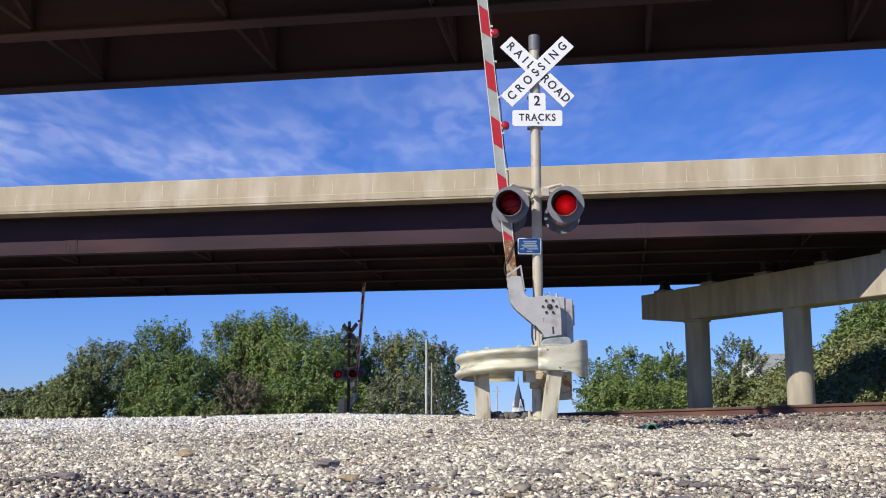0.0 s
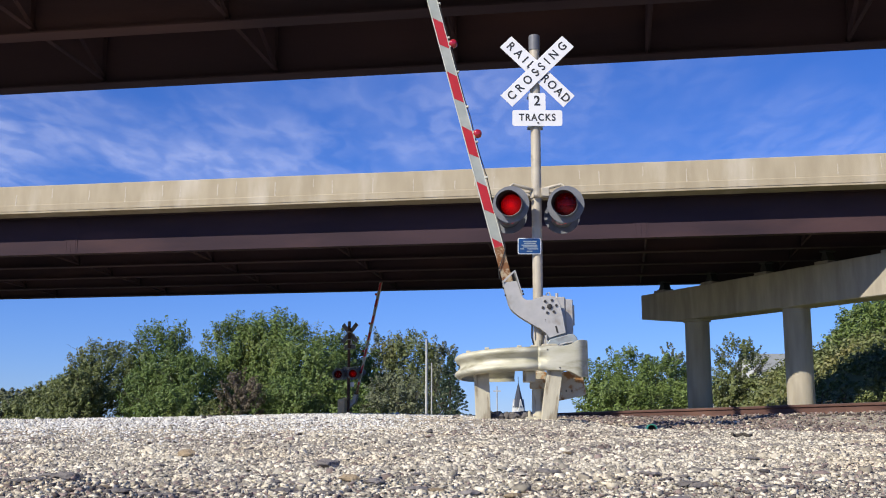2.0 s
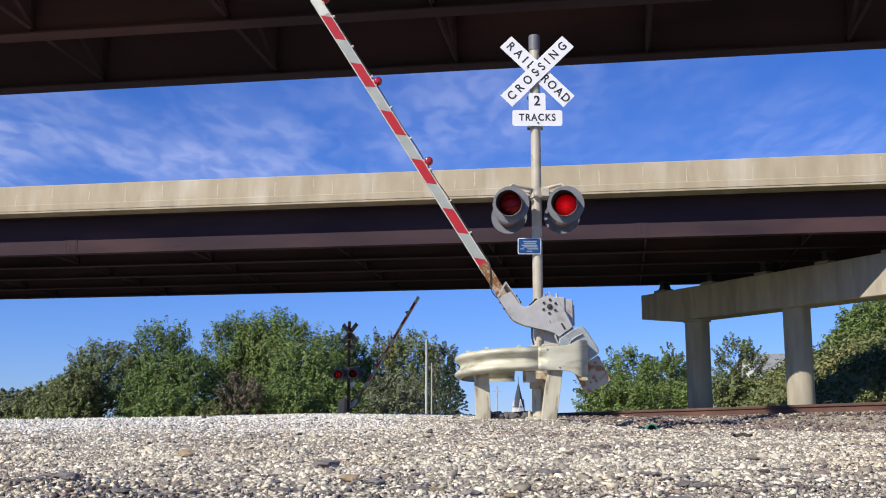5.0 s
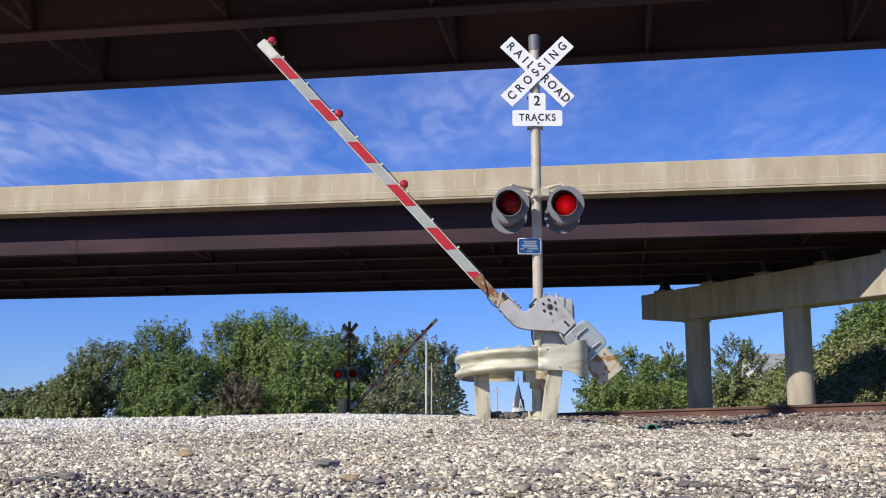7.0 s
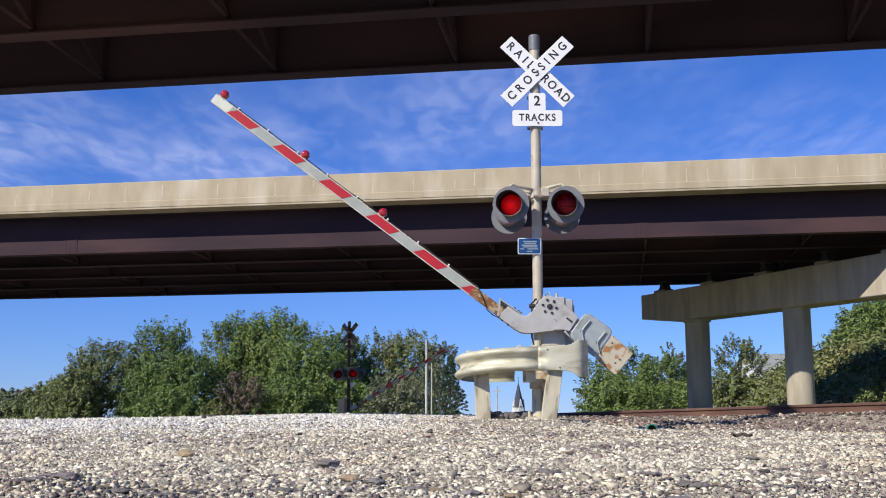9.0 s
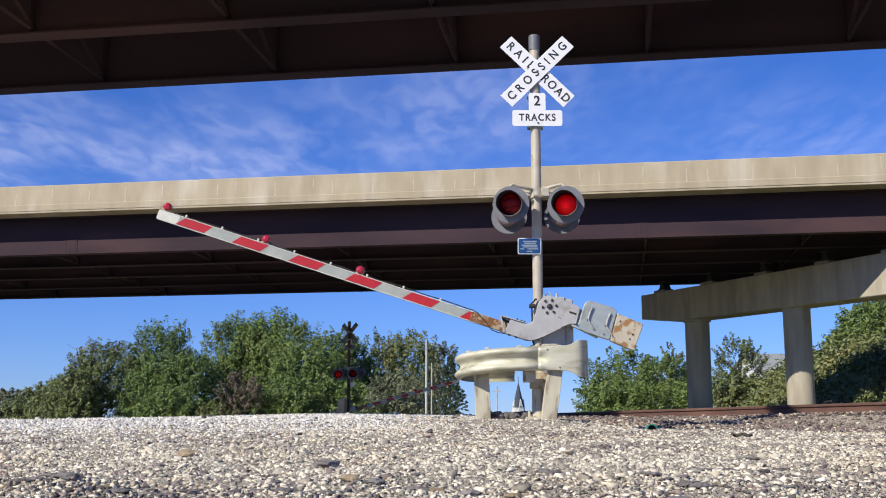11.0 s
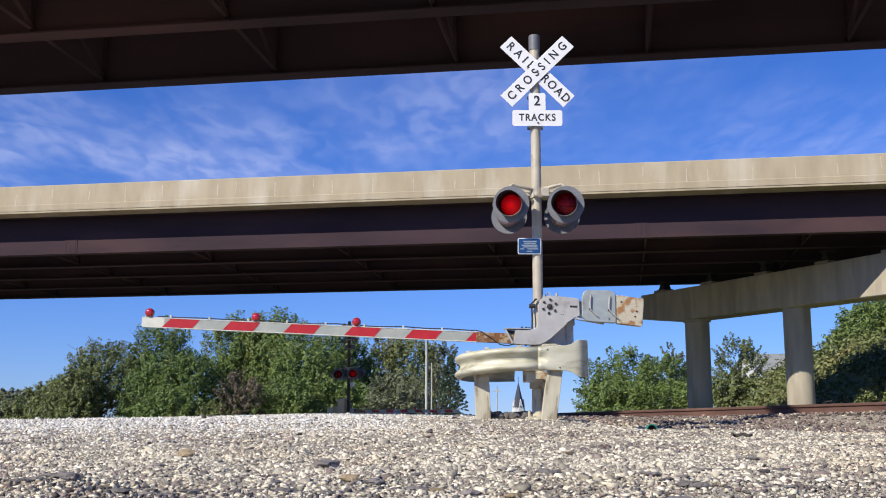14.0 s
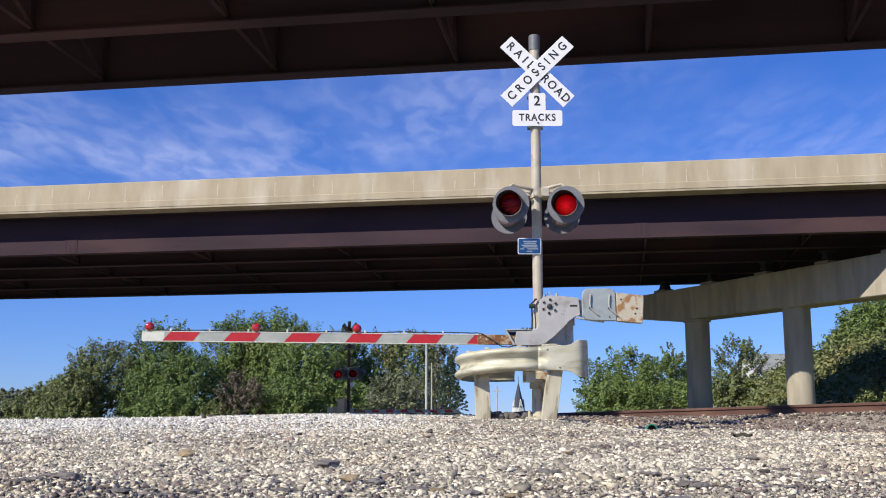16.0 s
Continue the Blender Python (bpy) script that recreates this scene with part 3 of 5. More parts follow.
def build_lamp(parent, x, front, phase, z, back_aim, bulb, size=1.0):
    """One flasher: background disc, hood, housing, lens and added glowing slats. Local -y is its beam."""
    aim = pose(x, -0.25 if front else 0.25, z, 4, 0, (-14 if front else back_aim)) @ Matrix.Scale(size, 4)
    lamp = part("flasher", lathe([(0.255, 0), (0.255, 0.008), (0.165, 0.009), (0.165, 0.0)], 48, cap=False), [M_hood], parent, "grey round railway flasher", None)
    bmesh_fix = Matrix.Rotation(radians(90), 4, "X")
    lamp.data.transform(bmesh_fix)
    lamp.matrix_basis = aim
    shell = lathe([(0.165, 0.0), (0.165, -0.06), (0.150, -0.10), (0.10, -0.118), (0.03, -0.12)], 32, cap=False)
    ob = part("housing", shell, M_hood, lamp, "grey lamp housing", smooth=True)
    ob.data.transform(bmesh_fix)
    # hood: a tube, longer above, cut away below
    bm = bmesh.new()
    seg = 48
    rings = []
    for r, inner in ((0.172, 0), (0.166, 1)):
        lo, hi = [], []
        for i in range(seg):
            a = 2 * math.pi * i / seg
            up = math.cos(a + radians(25))
            ln = 0.105 + 0.125 * smooth(-0.75, 0.55, up)
            lo.append(bm.verts.new((r * math.sin(a), -0.006, r * math.cos(a))))
            hi.append(bm.verts.new((r * math.sin(a) * (1 + 0.03 * ln), -float(ln), r * math.cos(a) * (1 + 0.03 * ln))))
        rings.append((lo, hi))
    (l0, h0), (l1, h1) = rings
    for i in range(seg):
        j = (i + 1) % seg
        bm.faces.new((l0[i], l0[j], h0[j], h0[i]))
        f = bm.faces.new((l1[i], h1[i], h1[j], l1[j]))
        f.material_index = 1
        bm.faces.new((h0[i], h0[j], h1[j], h1[i]))
    part("hood", bm, [M_hood, M_hood_in], lamp, "cut-away hood", smooth=True)
    lens = lathe([(0.162, 0.0), (0.158, 0.014), (0.115, 0.032), (0.05, 0.041), (0.006, 0.042)], 32)
    ob = part("lens", lens, M_lens, lamp, "red glass lens", smooth=True)
    ob.data.transform(bmesh_fix)
    ob.data.transform(Matrix.Translation((0, 0.004, 0)))
    ring = lathe([(0.1655, 0.0), (0.1655, 0.016), (0.160, 0.017), (0.160, 0.0)], 32, cap=False)
    ob = part("lens_ring", ring, M_hood_in, lamp)
    ob.data.transform(bmesh_fix)
    bk = lathe([(0.150, -0.099), (0.148, -0.102)], 32)
    ob = part("back_bowl", bk, M_back, lamp, "dull red bowl")
    ob.data.transform(bmesh_fix)
    # three added glowing slats turn together, standing in for the lamp switching
    for z0 in (-0.096, 0.0, 0.096):
        ends = []
        for zz in (z0 - 0.0475, z0, z0 + 0.0475):
            ends.append((math.sqrt(max(0.150 ** 2 - zz ** 2, 0.0001)), zz - z0))
        out = [(w, zz) for w, zz in ends] + [(-w, zz) for w, zz in ends[::-1]]
        bm = prism(out, -0.0015, 0.0015)
        for f in bm.faces:
            f.material_index = 0 if len(f.verts) > 4 and f.calc_center_median().y < 0 else 1
        slat = part("reflector", bm, [bulb, M_back], lamp, "glowing red slat added to flash the lamp")
        movers.append((slat, phase, z0))
    return lamp


def build_gate(m, label, arm_len=5.50, spread=1.0, back_aim=172, bulb=None, block=None, name="crossing_gate"):
    g = thing(name, m, label, "railroad crossing gate", "crossing gates")
    # the far mast gets the dark rail colour: overpass shade put into its paint
    part("mast", lathe([(0.070, 0.0), (0.070, 5.30), (0.066, 5.302)], 24), M_mast if block is None else M_rail, g, "painted steel mast", smooth=False)
    # the cap's darker grey paints the overpass's shade on the mast top
    cp = lathe([(0.080, 5.20), (0.080, 5.40), (0.074, 5.42), (0.04, 5.425)], 24)
    part("mast_cap", cp, M_hood, g, "grey mast cap, darkened for the overpass's shade")
    ft = box(-0.20, 0.20, -0.20, 0.20, -0.25, 0.03, 0.01)
    join(ft, lathe([(0.105, 0.03), (0.10, 0.62), (0.085, 0.64)], 20))
    for sx in (-1, 1):
        for sy in (-1, 1):
            join(ft, rod((0.15 * sx, 0.15 * sy, 0.03), (0.15 * sx, 0.15 * sy, 0.11), 0.018, 8))
    part("mast_foot", ft, M_post, g, "cast base with chipped paint")
    cl = lathe([(0.112, 0.55), (0.112, 0.60)], 16)
    join(cl, box(-0.14, 0.14, -0.13, -0.10, 0.40, 0.62, 0.008))
    part("foot_clamp", cl, M_rust, g, "rusty clamp")

    # signs, both faces
    cz = 4.86
    for yo, rot in ((-0.100, 0),):
        xb = part("crossbuck", box(-0.625, 0.625, -0.003, 0.003, -0.116, 0.116, 0.0015), M_white, g, "white crossbuck blade lettered in black",
                  pose(0.03, yo, cz, 0, 0, rot) @ pose(0, 0, 0, 0, -45, 0))
        part("sign_back", box(-0.620, 0.620, 0.0035, 0.0065, -0.112, 0.112), M_hood, xb, "bare dark back of the blade")
        lettering("CROSSING", 0.17, xb, pose(0, -0.0045, 0, 90, 0, 0), M_black, 0.88, 1.78)
        xc = part("crossbuck", box(-0.625, 0.625, -0.003, 0.003, -0.116, 0.116, 0.0015), M_white, g, "white crossbuck blade lettered in black",
                  pose(0.03, yo * 0.82, cz, 0, 0, rot) @ pose(0, 0, 0, 0, 45, 0))
        part("sign_back", box(-0.620, 0.620, 0.0035, 0.0065, -0.112, 0.112), M_hood, xc, "bare dark back of the blade")
        lettering("RAIL", 0.17, xc, pose(-0.33, -0.0045, 0, 90, 0, 0), M_black, 0.9, 1.75)
        lettering("ROAD", 0.17, xc, pose(0.36, -0.0045, 0, 90, 0, 0), M_black, 0.9, 1.3)
        r = 0.03
        out = []
        for cx_, cz_, a0 in ((0.32, -0.085, -90), (0.32, 0.085, 0)):
            out += [(cx_ + r * math.cos(radians(a0 + 22.5 * k)), cz_ + r * math.sin(radians(a0 + 22.5 * k))) for k in range(5)]
        out += [(0.118, 0.115)]
        out += [(0.088 + r * math.cos(radians(22.5 * k)), 0.335 + r * math.sin(radians(22.5 * k))) for k in range(5)]
        out += [(-a, b) for a, b in out[::-1]]
        ts = part("tracks_sign", prism(out, -0.002, 0.002), M_white, g, "white plate with black letters", pose(0.02, yo, 4.172, 0, 0, rot))
        part("sign_back", box(-0.34, 0.34, 0.0025, 0.0055, -0.11, 0.11), M_hood, ts, "bare dark back of the plate")
        lettering("2", 0.20, ts, pose(0, -0.0035, 0.245, 90, 0, 0), M_black, 0.95)
        lettering("TRACKS", 0.142, ts, pose(0, -0.0035, 0.005, 90, 0, 0), M_black, 0.86, 1.2)
        for zz in (4.86, 4.46, 4.10):
            part("bolt", rod((0.03, yo - math.copysign(0.003, -yo) * -1, zz), (0.03, yo + math.copysign(0.012, yo), zz), 0.013, 8), M_dark, g)
    for zz in (4.07, 4.52, 4.90):
        bm = lathe([(0.086, zz - 0.02), (0.086, zz + 0.02)], 16)
        join(bm, box(-0.11, 0.11, -0.085, -0.07, zz - 0.02, zz + 0.02))
        join(bm, box(-0.11, 0.11, 0.07, 0.085, zz - 0.02, zz + 0.02))
        part("sign_bracket", bm, M_galv, g)

    # flashers
    lz = 2.90
    br = bmesh.new()
    for sx in (-1, 1):
        join(br, tube([(0.06 * sx, -0.06, lz + 0.25), (0.2 * sx, -0.10, lz + 0.28), (0.33 * sx, -0.12, lz + 0.31), (0.37 * sx, -0.15, lz + 0.28), (0.37 * sx, -0.16, lz + 0.16)], 0.024, 8))
        join(br, tube([(0.06 * sx, 0.03, lz + 0.24), (0.3 * sx, 0.06, lz + 0.24), (0.38 * sx, 0.14, lz + 0.2), (0.38 * sx, 0.16, lz + 0.1)], 0.024, 8))
    join(br, lathe([(0.09, lz + 0.14), (0.09, lz + 0.27)], 16))
    join(br, box(0.06, 0.17, -0.13, -0.02, lz + 0.14, lz + 0.27, 0.01))
    for k in range(3):
        join(br, rod((-0.16 + 0.11 * k, -0.11, lz + 0.16), (-0.12 + 0.11 * k, -0.11, lz + 0.16), 0.028, 8))
    part("lamp_bracket", br, M_mast, g, "painted pipe bracket")
    for x, ph in ((-0.372, 0), (0.378, 1)):
        build_lamp(g, x * spread, True, ph, lz, back_aim, bulb or M_bulb, 1.15 if block else 1.0)
        build_lamp(g, x * spread, False, ph, lz - 0.06, back_aim, bulb or M_bulb, 1.15 if block else 1.0)

    # notice plate, its words are plain bars
    def rounded(w, h, r):
        return [(cx + r * math.cos(radians(a0 + 30 * k)), cz_ + r * math.sin(radians(a0 + 30 * k))) for cx, cz_, a0 in ((w - r, h - r, 0), (r - w, h - r, 90), (r - w, r - h, 180), (w - r, r - h, 270)) for k in range(4)]
    bs = part("notice_plate", prism(rounded(0.160, 0.112, 0.025), -0.002, 0.002), M_white, g, "small blue notice with white lines", pose(-0.115, -0.085, 2.35))
    part("blue_field", prism(rounded(0.150, 0.102, 0.02), -0.0045, -0.0025), M_blue, bs)
    for z, x_, w in ((0.066, 0.01, 0.19), (0.040, 0.005, 0.16), (0.012, 0.0, 0.22), (-0.012, 0.01, 0.20), (-0.040, 0.045, 0.15), (-0.040, -0.10, 0.05), (-0.072, 0.0, 0.08)):
        part("text_bar", box(x_ - w / 2, x_ + w / 2, -0.0062, -0.0047, z - 0.006, z + 0.006), M_galv, bs)

    # mechanism
    bx = box(0.02, 0.37, -0.03, 0.26, 0.92, 1.655, 0.015)
    join(bx, prism([(0.37, 1.63), (0.475, 1.62), (0.475, 0.93), (0.37, 0.93)], -0.01, 0.24, 0.01))
    join(bx, box(0.475, 0.50, 0.03, 0.20, 1.27, 1.55, 0.008))
    join(bx, box(0.00, 0.10, -0.04, 0.20, 1.60, 1.675, 0.01))
    join(bx, tube([(0.11, 0.02, 1.66), (0.12, 0.02, 1.71), (0.16, 0.02, 1.72), (0.18, 0.02, 1.66)], 0.010, 6))
    join(bx, rod((0.26, 0.02, 1.64), (0.26, 0.02, 1.71), 0.022, 8))
    # the far case takes the same tan, coloured as if sunlit
    part("mechanism_case", bx, block or M_cast, g, "grey gate mechanism case")
    bk = box(-0.12, 0.30, -0.12, 0.16, 0.78, 0.99, 0.015)
    join(bk, rod((-0.02, -0.10, 0.80), (-0.02, -0.10, 1.05), 0.05, 10))
    join(bk, box(0.10, 0.22, -0.2, -0.1, 0.86, 0.98, 0.01))
    part("mechanism_bracket", bk, M_post, g, "chipped mounting bracket")
    cb = tube([(-0.03, -0.1, 1.62), (-0.10, -0.1, 1.55), (-0.09, -0.1, 1.35), (-0.10, -0.1, 1.1), (-0.05, -0.1, 0.9)], 0.012, 6)
    join(cb, rod((-0.13, -0.1, 1.52), (-0.05, -0.1, 1.52), 0.03, 8))
    part("cable", cb, M_dark, g, "black cable")

    # arm: local origin at the pivot, reaching along -x
    arm_bm = box(-arm_len, -0.90, -0.022, 0.022, -0.388, -0.254, 0.004)
    arm = part("gate_arm", arm_bm, M_armwhite, g, "red and white striped gate arm")
    arm.matrix_basis = Matrix.Translation(PIVOT)
    for zz in (-0.256, -0.386):
        part("edge_trim", box(-arm_len + 0.005, -0.92, -0.027, 0.027, zz - 0.005, zz + 0.005, 0.002), M_armtip, arm, "pale edge strip")
    part("arm_tip", box(-arm_len - 0.003, -arm_len + 0.30, -0.0245, 0.0245, -0.380, -0.262), M_armtip, arm, "white tip")
    k = 0
    x = -arm_len + 0.275
    while x < -1.0:
        x2 = min(x + 0.406, -0.98)
        st = prism([(x, -0.379), (x2, -0.379), (min(x2 + 0.09, -0.92), -0.263), (x + 0.105, -0.263)], -0.0265, 0.0265)
        part("red_stripe", st, M_red, arm)
        x += 0.8128
    part("rusty_root", box(-1.02, -0.50, -0.03, 0.03, -0.388, -0.254, 0.004), M_rustroot, arm, "rusty arm bracket with flaking paint")
    for xx, zz in ((-5.41, -0.205), (-3.98, -0.205), (-2.63, -0.205)):
        if xx < -arm_len + 0.05:
            continue
        lb = lathe([(0.02, -0.064), (0.048, -0.054), (0.060, -0.02), (0.060, 0.02), (0.048, 0.05), (0.02, 0.058)], 20)
        bmesh.ops.transform(lb, matrix=Matrix.Translation((xx, 0, zz + 0.012)) @ Matrix.Rotation(radians(90), 4, "X"), verts=lb.verts)
        part("arm_lamp", lb, M_armlamp, arm, "round red arm lamp", smooth=True)
        part("lamp_base", box(xx - 0.055, xx + 0.055, -0.035, 0.035, -0.247, zz - 0.030, 0.008), M_armtip, arm)
    pts = [(-arm_len + 0.2, 0, -0.235)]
    xx = -arm_len + 0.2
    rng = random.Random(3)
    while xx < -1.0:
        xx += 0.3
        pts.append((min(xx, -1.02), 0.0, -0.236 + rng.uniform(-0.008, 0.012)))
    pts += [(-0.95, -0.04, -0.25), (-0.82, -0.05, -0.33), (-0.70, -0.05, -0.41), (-0.60, -0.04, -0.42), (-0.5, 0.0, -0.39)]
    part("arm_cable", tube(pts, 0.007, 6), M_dark, arm, "black lamp cable")
    for i in range(9):
        xx = -arm_len + 0.38 + i * 0.52
        if xx < -1.1:
            part("cable_clip", box(xx - 0.012, xx + 0.012, -0.03, 0.03, -0.25, -0.215, 0.003), M_armtip, arm)
    # the bar above is laid out from the shaft's old mark; move it to the pivot
    for ob in (arm, *arm.children):
        ob.data.transform(Matrix.Translation((0.060, 0, -0.126)) @ Matrix.Diagonal((1.012, 1, 1.012, 1)))
    # cast support, counterweight and bolts, measured from the pivot
    sup = [(-0.121, 0.096), (-0.06, 0.135), (0.032, 0.149), (0.20, 0.142), (0.32, 0.131), (0.40, 0.122), (0.415, -0.112), (0.34, -0.140), (0.243, -0.214), (0.13, -0.316), (0.034, -0.410), (-0.056, -0.476), (-0.11, -0.502), (-0.171, -0.514),
           (-0.475, -0.520), (-0.448, -0.332), (-0.26, -0.322), (-0.20, -0.312), (-0.162, -0.275), (-0.15, -0.22), (-0.155, -0.007)]
    part("arm_support", prism(sup, -0.085, -0.055, 0.006), M_cast, arm, "grey cast arm support")
    part("arm_support", prism([(x_ - 0.01, z_) for x_, z_ in sup], 0.05, 0.07, 0.004), M_cast, arm, "grey cast arm support")
    # channel that grips the bar: top and bottom flanges, open towards the bar
    ch = prism([(-0.60, -0.318), (-0.25, -0.306), (-0.25, -0.318), (-0.60, -0.332)], -0.10, 0.075, 0.002)
    join(ch, prism([(-0.50, -0.528), (-0.171, -0.526), (-0.10, -0.512), (-0.05, -0.487), (0.04, -0.418), (0.24, -0.224), (0.23, -0.212), (0.03, -0.400), (-0.06, -0.465), (-0.171, -0.505), (-0.50, -0.514)], -0.086, 0.071))
    join(ch, prism([(-0.60, -0.332), (-0.575, -0.332), (-0.46, -0.525), (-0.49, -0.528)], -0.10, -0.088, 0.002))
    part("arm_clamp", ch, M_cast, arm, "open channel clamp with flanges")
    # added dark plate that paints the shade inside the open channel
    part("clamp_web", prism([(-0.57, -0.336), (-0.02, -0.336), (-0.02, -0.44), (-0.10, -0.50), (-0.48, -0.512)], 0.02, 0.048), M_dark, arm, "dark plate for the shaded inside of the clamp")
    for x_ in (-0.36, -0.30, -0.26):
        part("bolt", rod((x_, -0.03, -0.312), (x_, -0.03, -0.285), 0.014, 6), M_dark, arm)
    for x_, z_ in ((-0.40, -0.545), (-0.30, -0.545)):
        part("bolt", rod((x_, -0.04, z_), (x_, -0.04, z_ + 0.025), 0.013, 6), M_dark, arm)
    part("hub", lathe([(0.038, 0.0), (0.038, 0.016), (0.020, 0.022)], 8), M_dark, arm, "dark shaft end", pose(0, -0.086, 0, 90, 0, 0))
    for kk in range(6):
        a = radians(60 * kk + 25)
        x_, z_ = 0.092 * math.cos(a), 0.092 * math.sin(a)
        part("bolt", rod((x_, -0.098, z_), (x_, -0.082, z_), 0.019, 6), M_dark, arm)
    part("slot", box(0.275, 0.375, -0.0875, -0.084, 0.000, 0.026), M_dark, arm)
    for x_, z_ in ((0.16, -0.10), (0.19, -0.104)):
        part("bolt", rod((x_, -0.091, z_), (x_, -0.083, z_), 0.006, 6), M_dark, arm)
    sag = 0.42 if block else 0.0      # the far gate's weights hang lower
    part("weight_lug", prism([(0.36, 0.10), (0.50, 0.10), (0.50, -0.15), (0.36, -0.11)], -0.05, -0.02, 0.004), M_galv, arm)
    cw = [(0.43, 0.16), (0.45, 0.215), (0.50, 0.240), (0.80, 0.248), (0.86, 0.232), (0.885, 0.19), (0.898, -0.175), (0.885, -0.196), (0.56, -0.192), (0.48, -0.175), (0.435, -0.12)]
    part("counterweight", prism([(x_, z_ - sag) for x_, z_ in cw], -0.145, -0.095, 0.012), M_galv if block is None else block, arm, "galvanised counterweight plate")
    part("counterweight", prism([(0.50, -0.17), (0.74, -0.19), (0.74, -0.21), (0.36, -0.16), (0.36, -0.13)], -0.09, -0.03, 0.004), M_cast, arm, "inner weight plate")
    for x_ in (0.545, 0.80):
        part("handle", tube([(x_, -0.165, 0.165), (x_ - 0.008, -0.165, 0.06), (x_ - 0.005, -0.165, -0.02), (x_ + 0.03, -0.165, -0.055), (x_ + 0.10, -0.165, -0.115)], 0.011, 6), M_cast, arm, "bent steel rod")
        part("bolt", rod((x_ - 0.005, -0.172, -0.02), (x_ - 0.005, -0.145, -0.02), 0.016, 6), M_dark, arm)
    part("bolt", rod((0.80, -0.155, -0.14), (0.80, -0.144, -0.14), 0.010, 6), M_dark, arm)
    part("counterweight_block", prism([(x_, z_ - sag) for x_, z_ in ((0.895, 0.192), (1.262, 0.158), (1.268, 0.10), (1.252, -0.205), (1.235, -0.222), (0.905, -0.196))], -0.135, -0.04, 0.008), block or M_rust, arm, "rusty counterweight block with peeling paint")
    for x_, z_ in ((1.17, -0.02), (1.15, -0.09), (0.96, 0.10)):
        part("bolt", rod((x_, -0.143, z_), (x_, -0.134, z_), 0.012, 6), M_dark, arm)
    return g, arm


NEAR = pose(1.303, 15.0, 0.44)
FAR = pose(-4.6, 54.0, 0.60, 0, 0, 148)
near_gate, near_arm = build_gate(NEAR, "weathered railroad crossing gate with flashers beside the gravel road")
far_gate, far_arm = build_gate(FAR, "railroad crossing gate across the tracks before the trees", 6.35, 1.2, 213, M_bulb_far, M_tan)


def build_guard():
    """Guard rail that wraps the gate, on two timber-coloured posts."""
    g = thing("guard_rail", pose(1.0, 14.45, 0.395), "cream-painted steel guard rail around the gate", "guard rail")
    prof = [(0.0, 0.157), (-0.045, 0.150), (-0.078, 0.122), (-0.083, 0.095), (-0.066, 0.070), (-0.022, 0.032), (-0.004, 0.0), (-0.022, -0.032), (-0.066, -0.070), (-0.083, -0.095), (-0.078, -0.122), (-0.045, -0.150), (0.0, -0.157)]
    # front run, a round bend and a shorter return behind the gate
    line = [(0.28, 0.0), (0.05, 0.0), (-0.13, 0.02), (-0.30, 0.06), (-0.46, 0.13), (-0.59, 0.22), (-0.69, 0.33), (-0.745, 0.45), (-0.76, 0.57), (-0.74, 0.69), (-0.68, 0.80), (-0.57, 0.88), (-0.42, 0.92), (-0.2, 0.94), (0.0, 0.945)]

    def beam_mesh(stations):
        """Each station is a list of (point, inner point) pairs up the section."""
        bm = bmesh.new()
        rows = []
        for st in stations:
            rows.append(([bm.verts.new(p) for p, q in st], [bm.verts.new(q) for p, q in st]))
        n = len(stations[0])
        for (a, c), (b, d) in zip(rows, rows[1:]):
            for i in range(n - 1):
                bm.faces.new((a[i], a[i + 1], b[i + 1], b[i]))
                bm.faces.new((c[i], d[i], d[i + 1], c[i + 1]))
            bm.faces.new((a[0], b[0], d[0], c[0]))
            bm.faces.new((a[-1], c[-1], d[-1], b[-1]))
        for a, c in (rows[0], rows[-1]):
            for i in range(n - 1):
                bm.faces.new((a[i], c[i], c[i + 1], a[i + 1]))
        return bm

    st = []
    for k, (x, y) in enumerate(line):
        (xa, ya), (xb, yb) = line[max(k - 1, 0)], line[min(k + 1, len(line) - 1)]
        ln = math.hypot(xb - xa, yb - ya)
        nx, ny = -(yb - ya) / ln, (xb - xa) / ln      # towards the outer side
        st.append([[(x - dd * nx, y - dd * ny, 0.812 + z + 0.03 * x - 0.09 * y) for dd in (d, d + 0.006)] for d, z in prof])
    part("w_beam", beam_mesh(st), M_rail_beam, g, "corrugated steel beam bent round the gate", smooth=True)
    # flattened terminal, flaring to a rounded nose
    st = []
    for x, hh, y, wv in [(0.24, 0.160, -0.008, 1.0), (0.28, 0.160, -0.008, 0.95), (0.33, 0.160, -0.008, 0.45), (0.37, 0.160, -0.008, 0.12), (0.44, 0.160, -0.01, 0.0), (0.58, 0.162, -0.012, 0.0), (0.66, 0.178, -0.012, 0.0), (0.71, 0.205, -0.012, 0.0),
                         (0.76, 0.234, -0.006, 0.0), (0.80, 0.242, 0.01, 0.0), (0.86, 0.243, 0.07, 0.0), (0.90, 0.243, 0.15, 0.0), (0.92, 0.243, 0.25, 0.0), (0.91, 0.243, 0.36, 0.0)]:
        turn = radians(70) * float(smooth(0.72, 0.92, x))
        st.append([[(x, y + wv * d + (1 - wv) * -0.07 + q * math.cos(turn), 0.818 + z * hh / 0.157) for q in (0.0, 0.010)] for d, z in prof])
    part("terminal", beam_mesh(st), M_rail_beam, g, "flared end shoe", smooth=True)
    for x, tilt, y, tip in ((-0.46, -2, 0.42, 0.70), (0.37, 8, 0.02, 0.68)):
        # I-section post: two flanges and a web
        bm = box(-0.10, 0.10, -0.03, -0.012, -0.30, tip, 0.004)
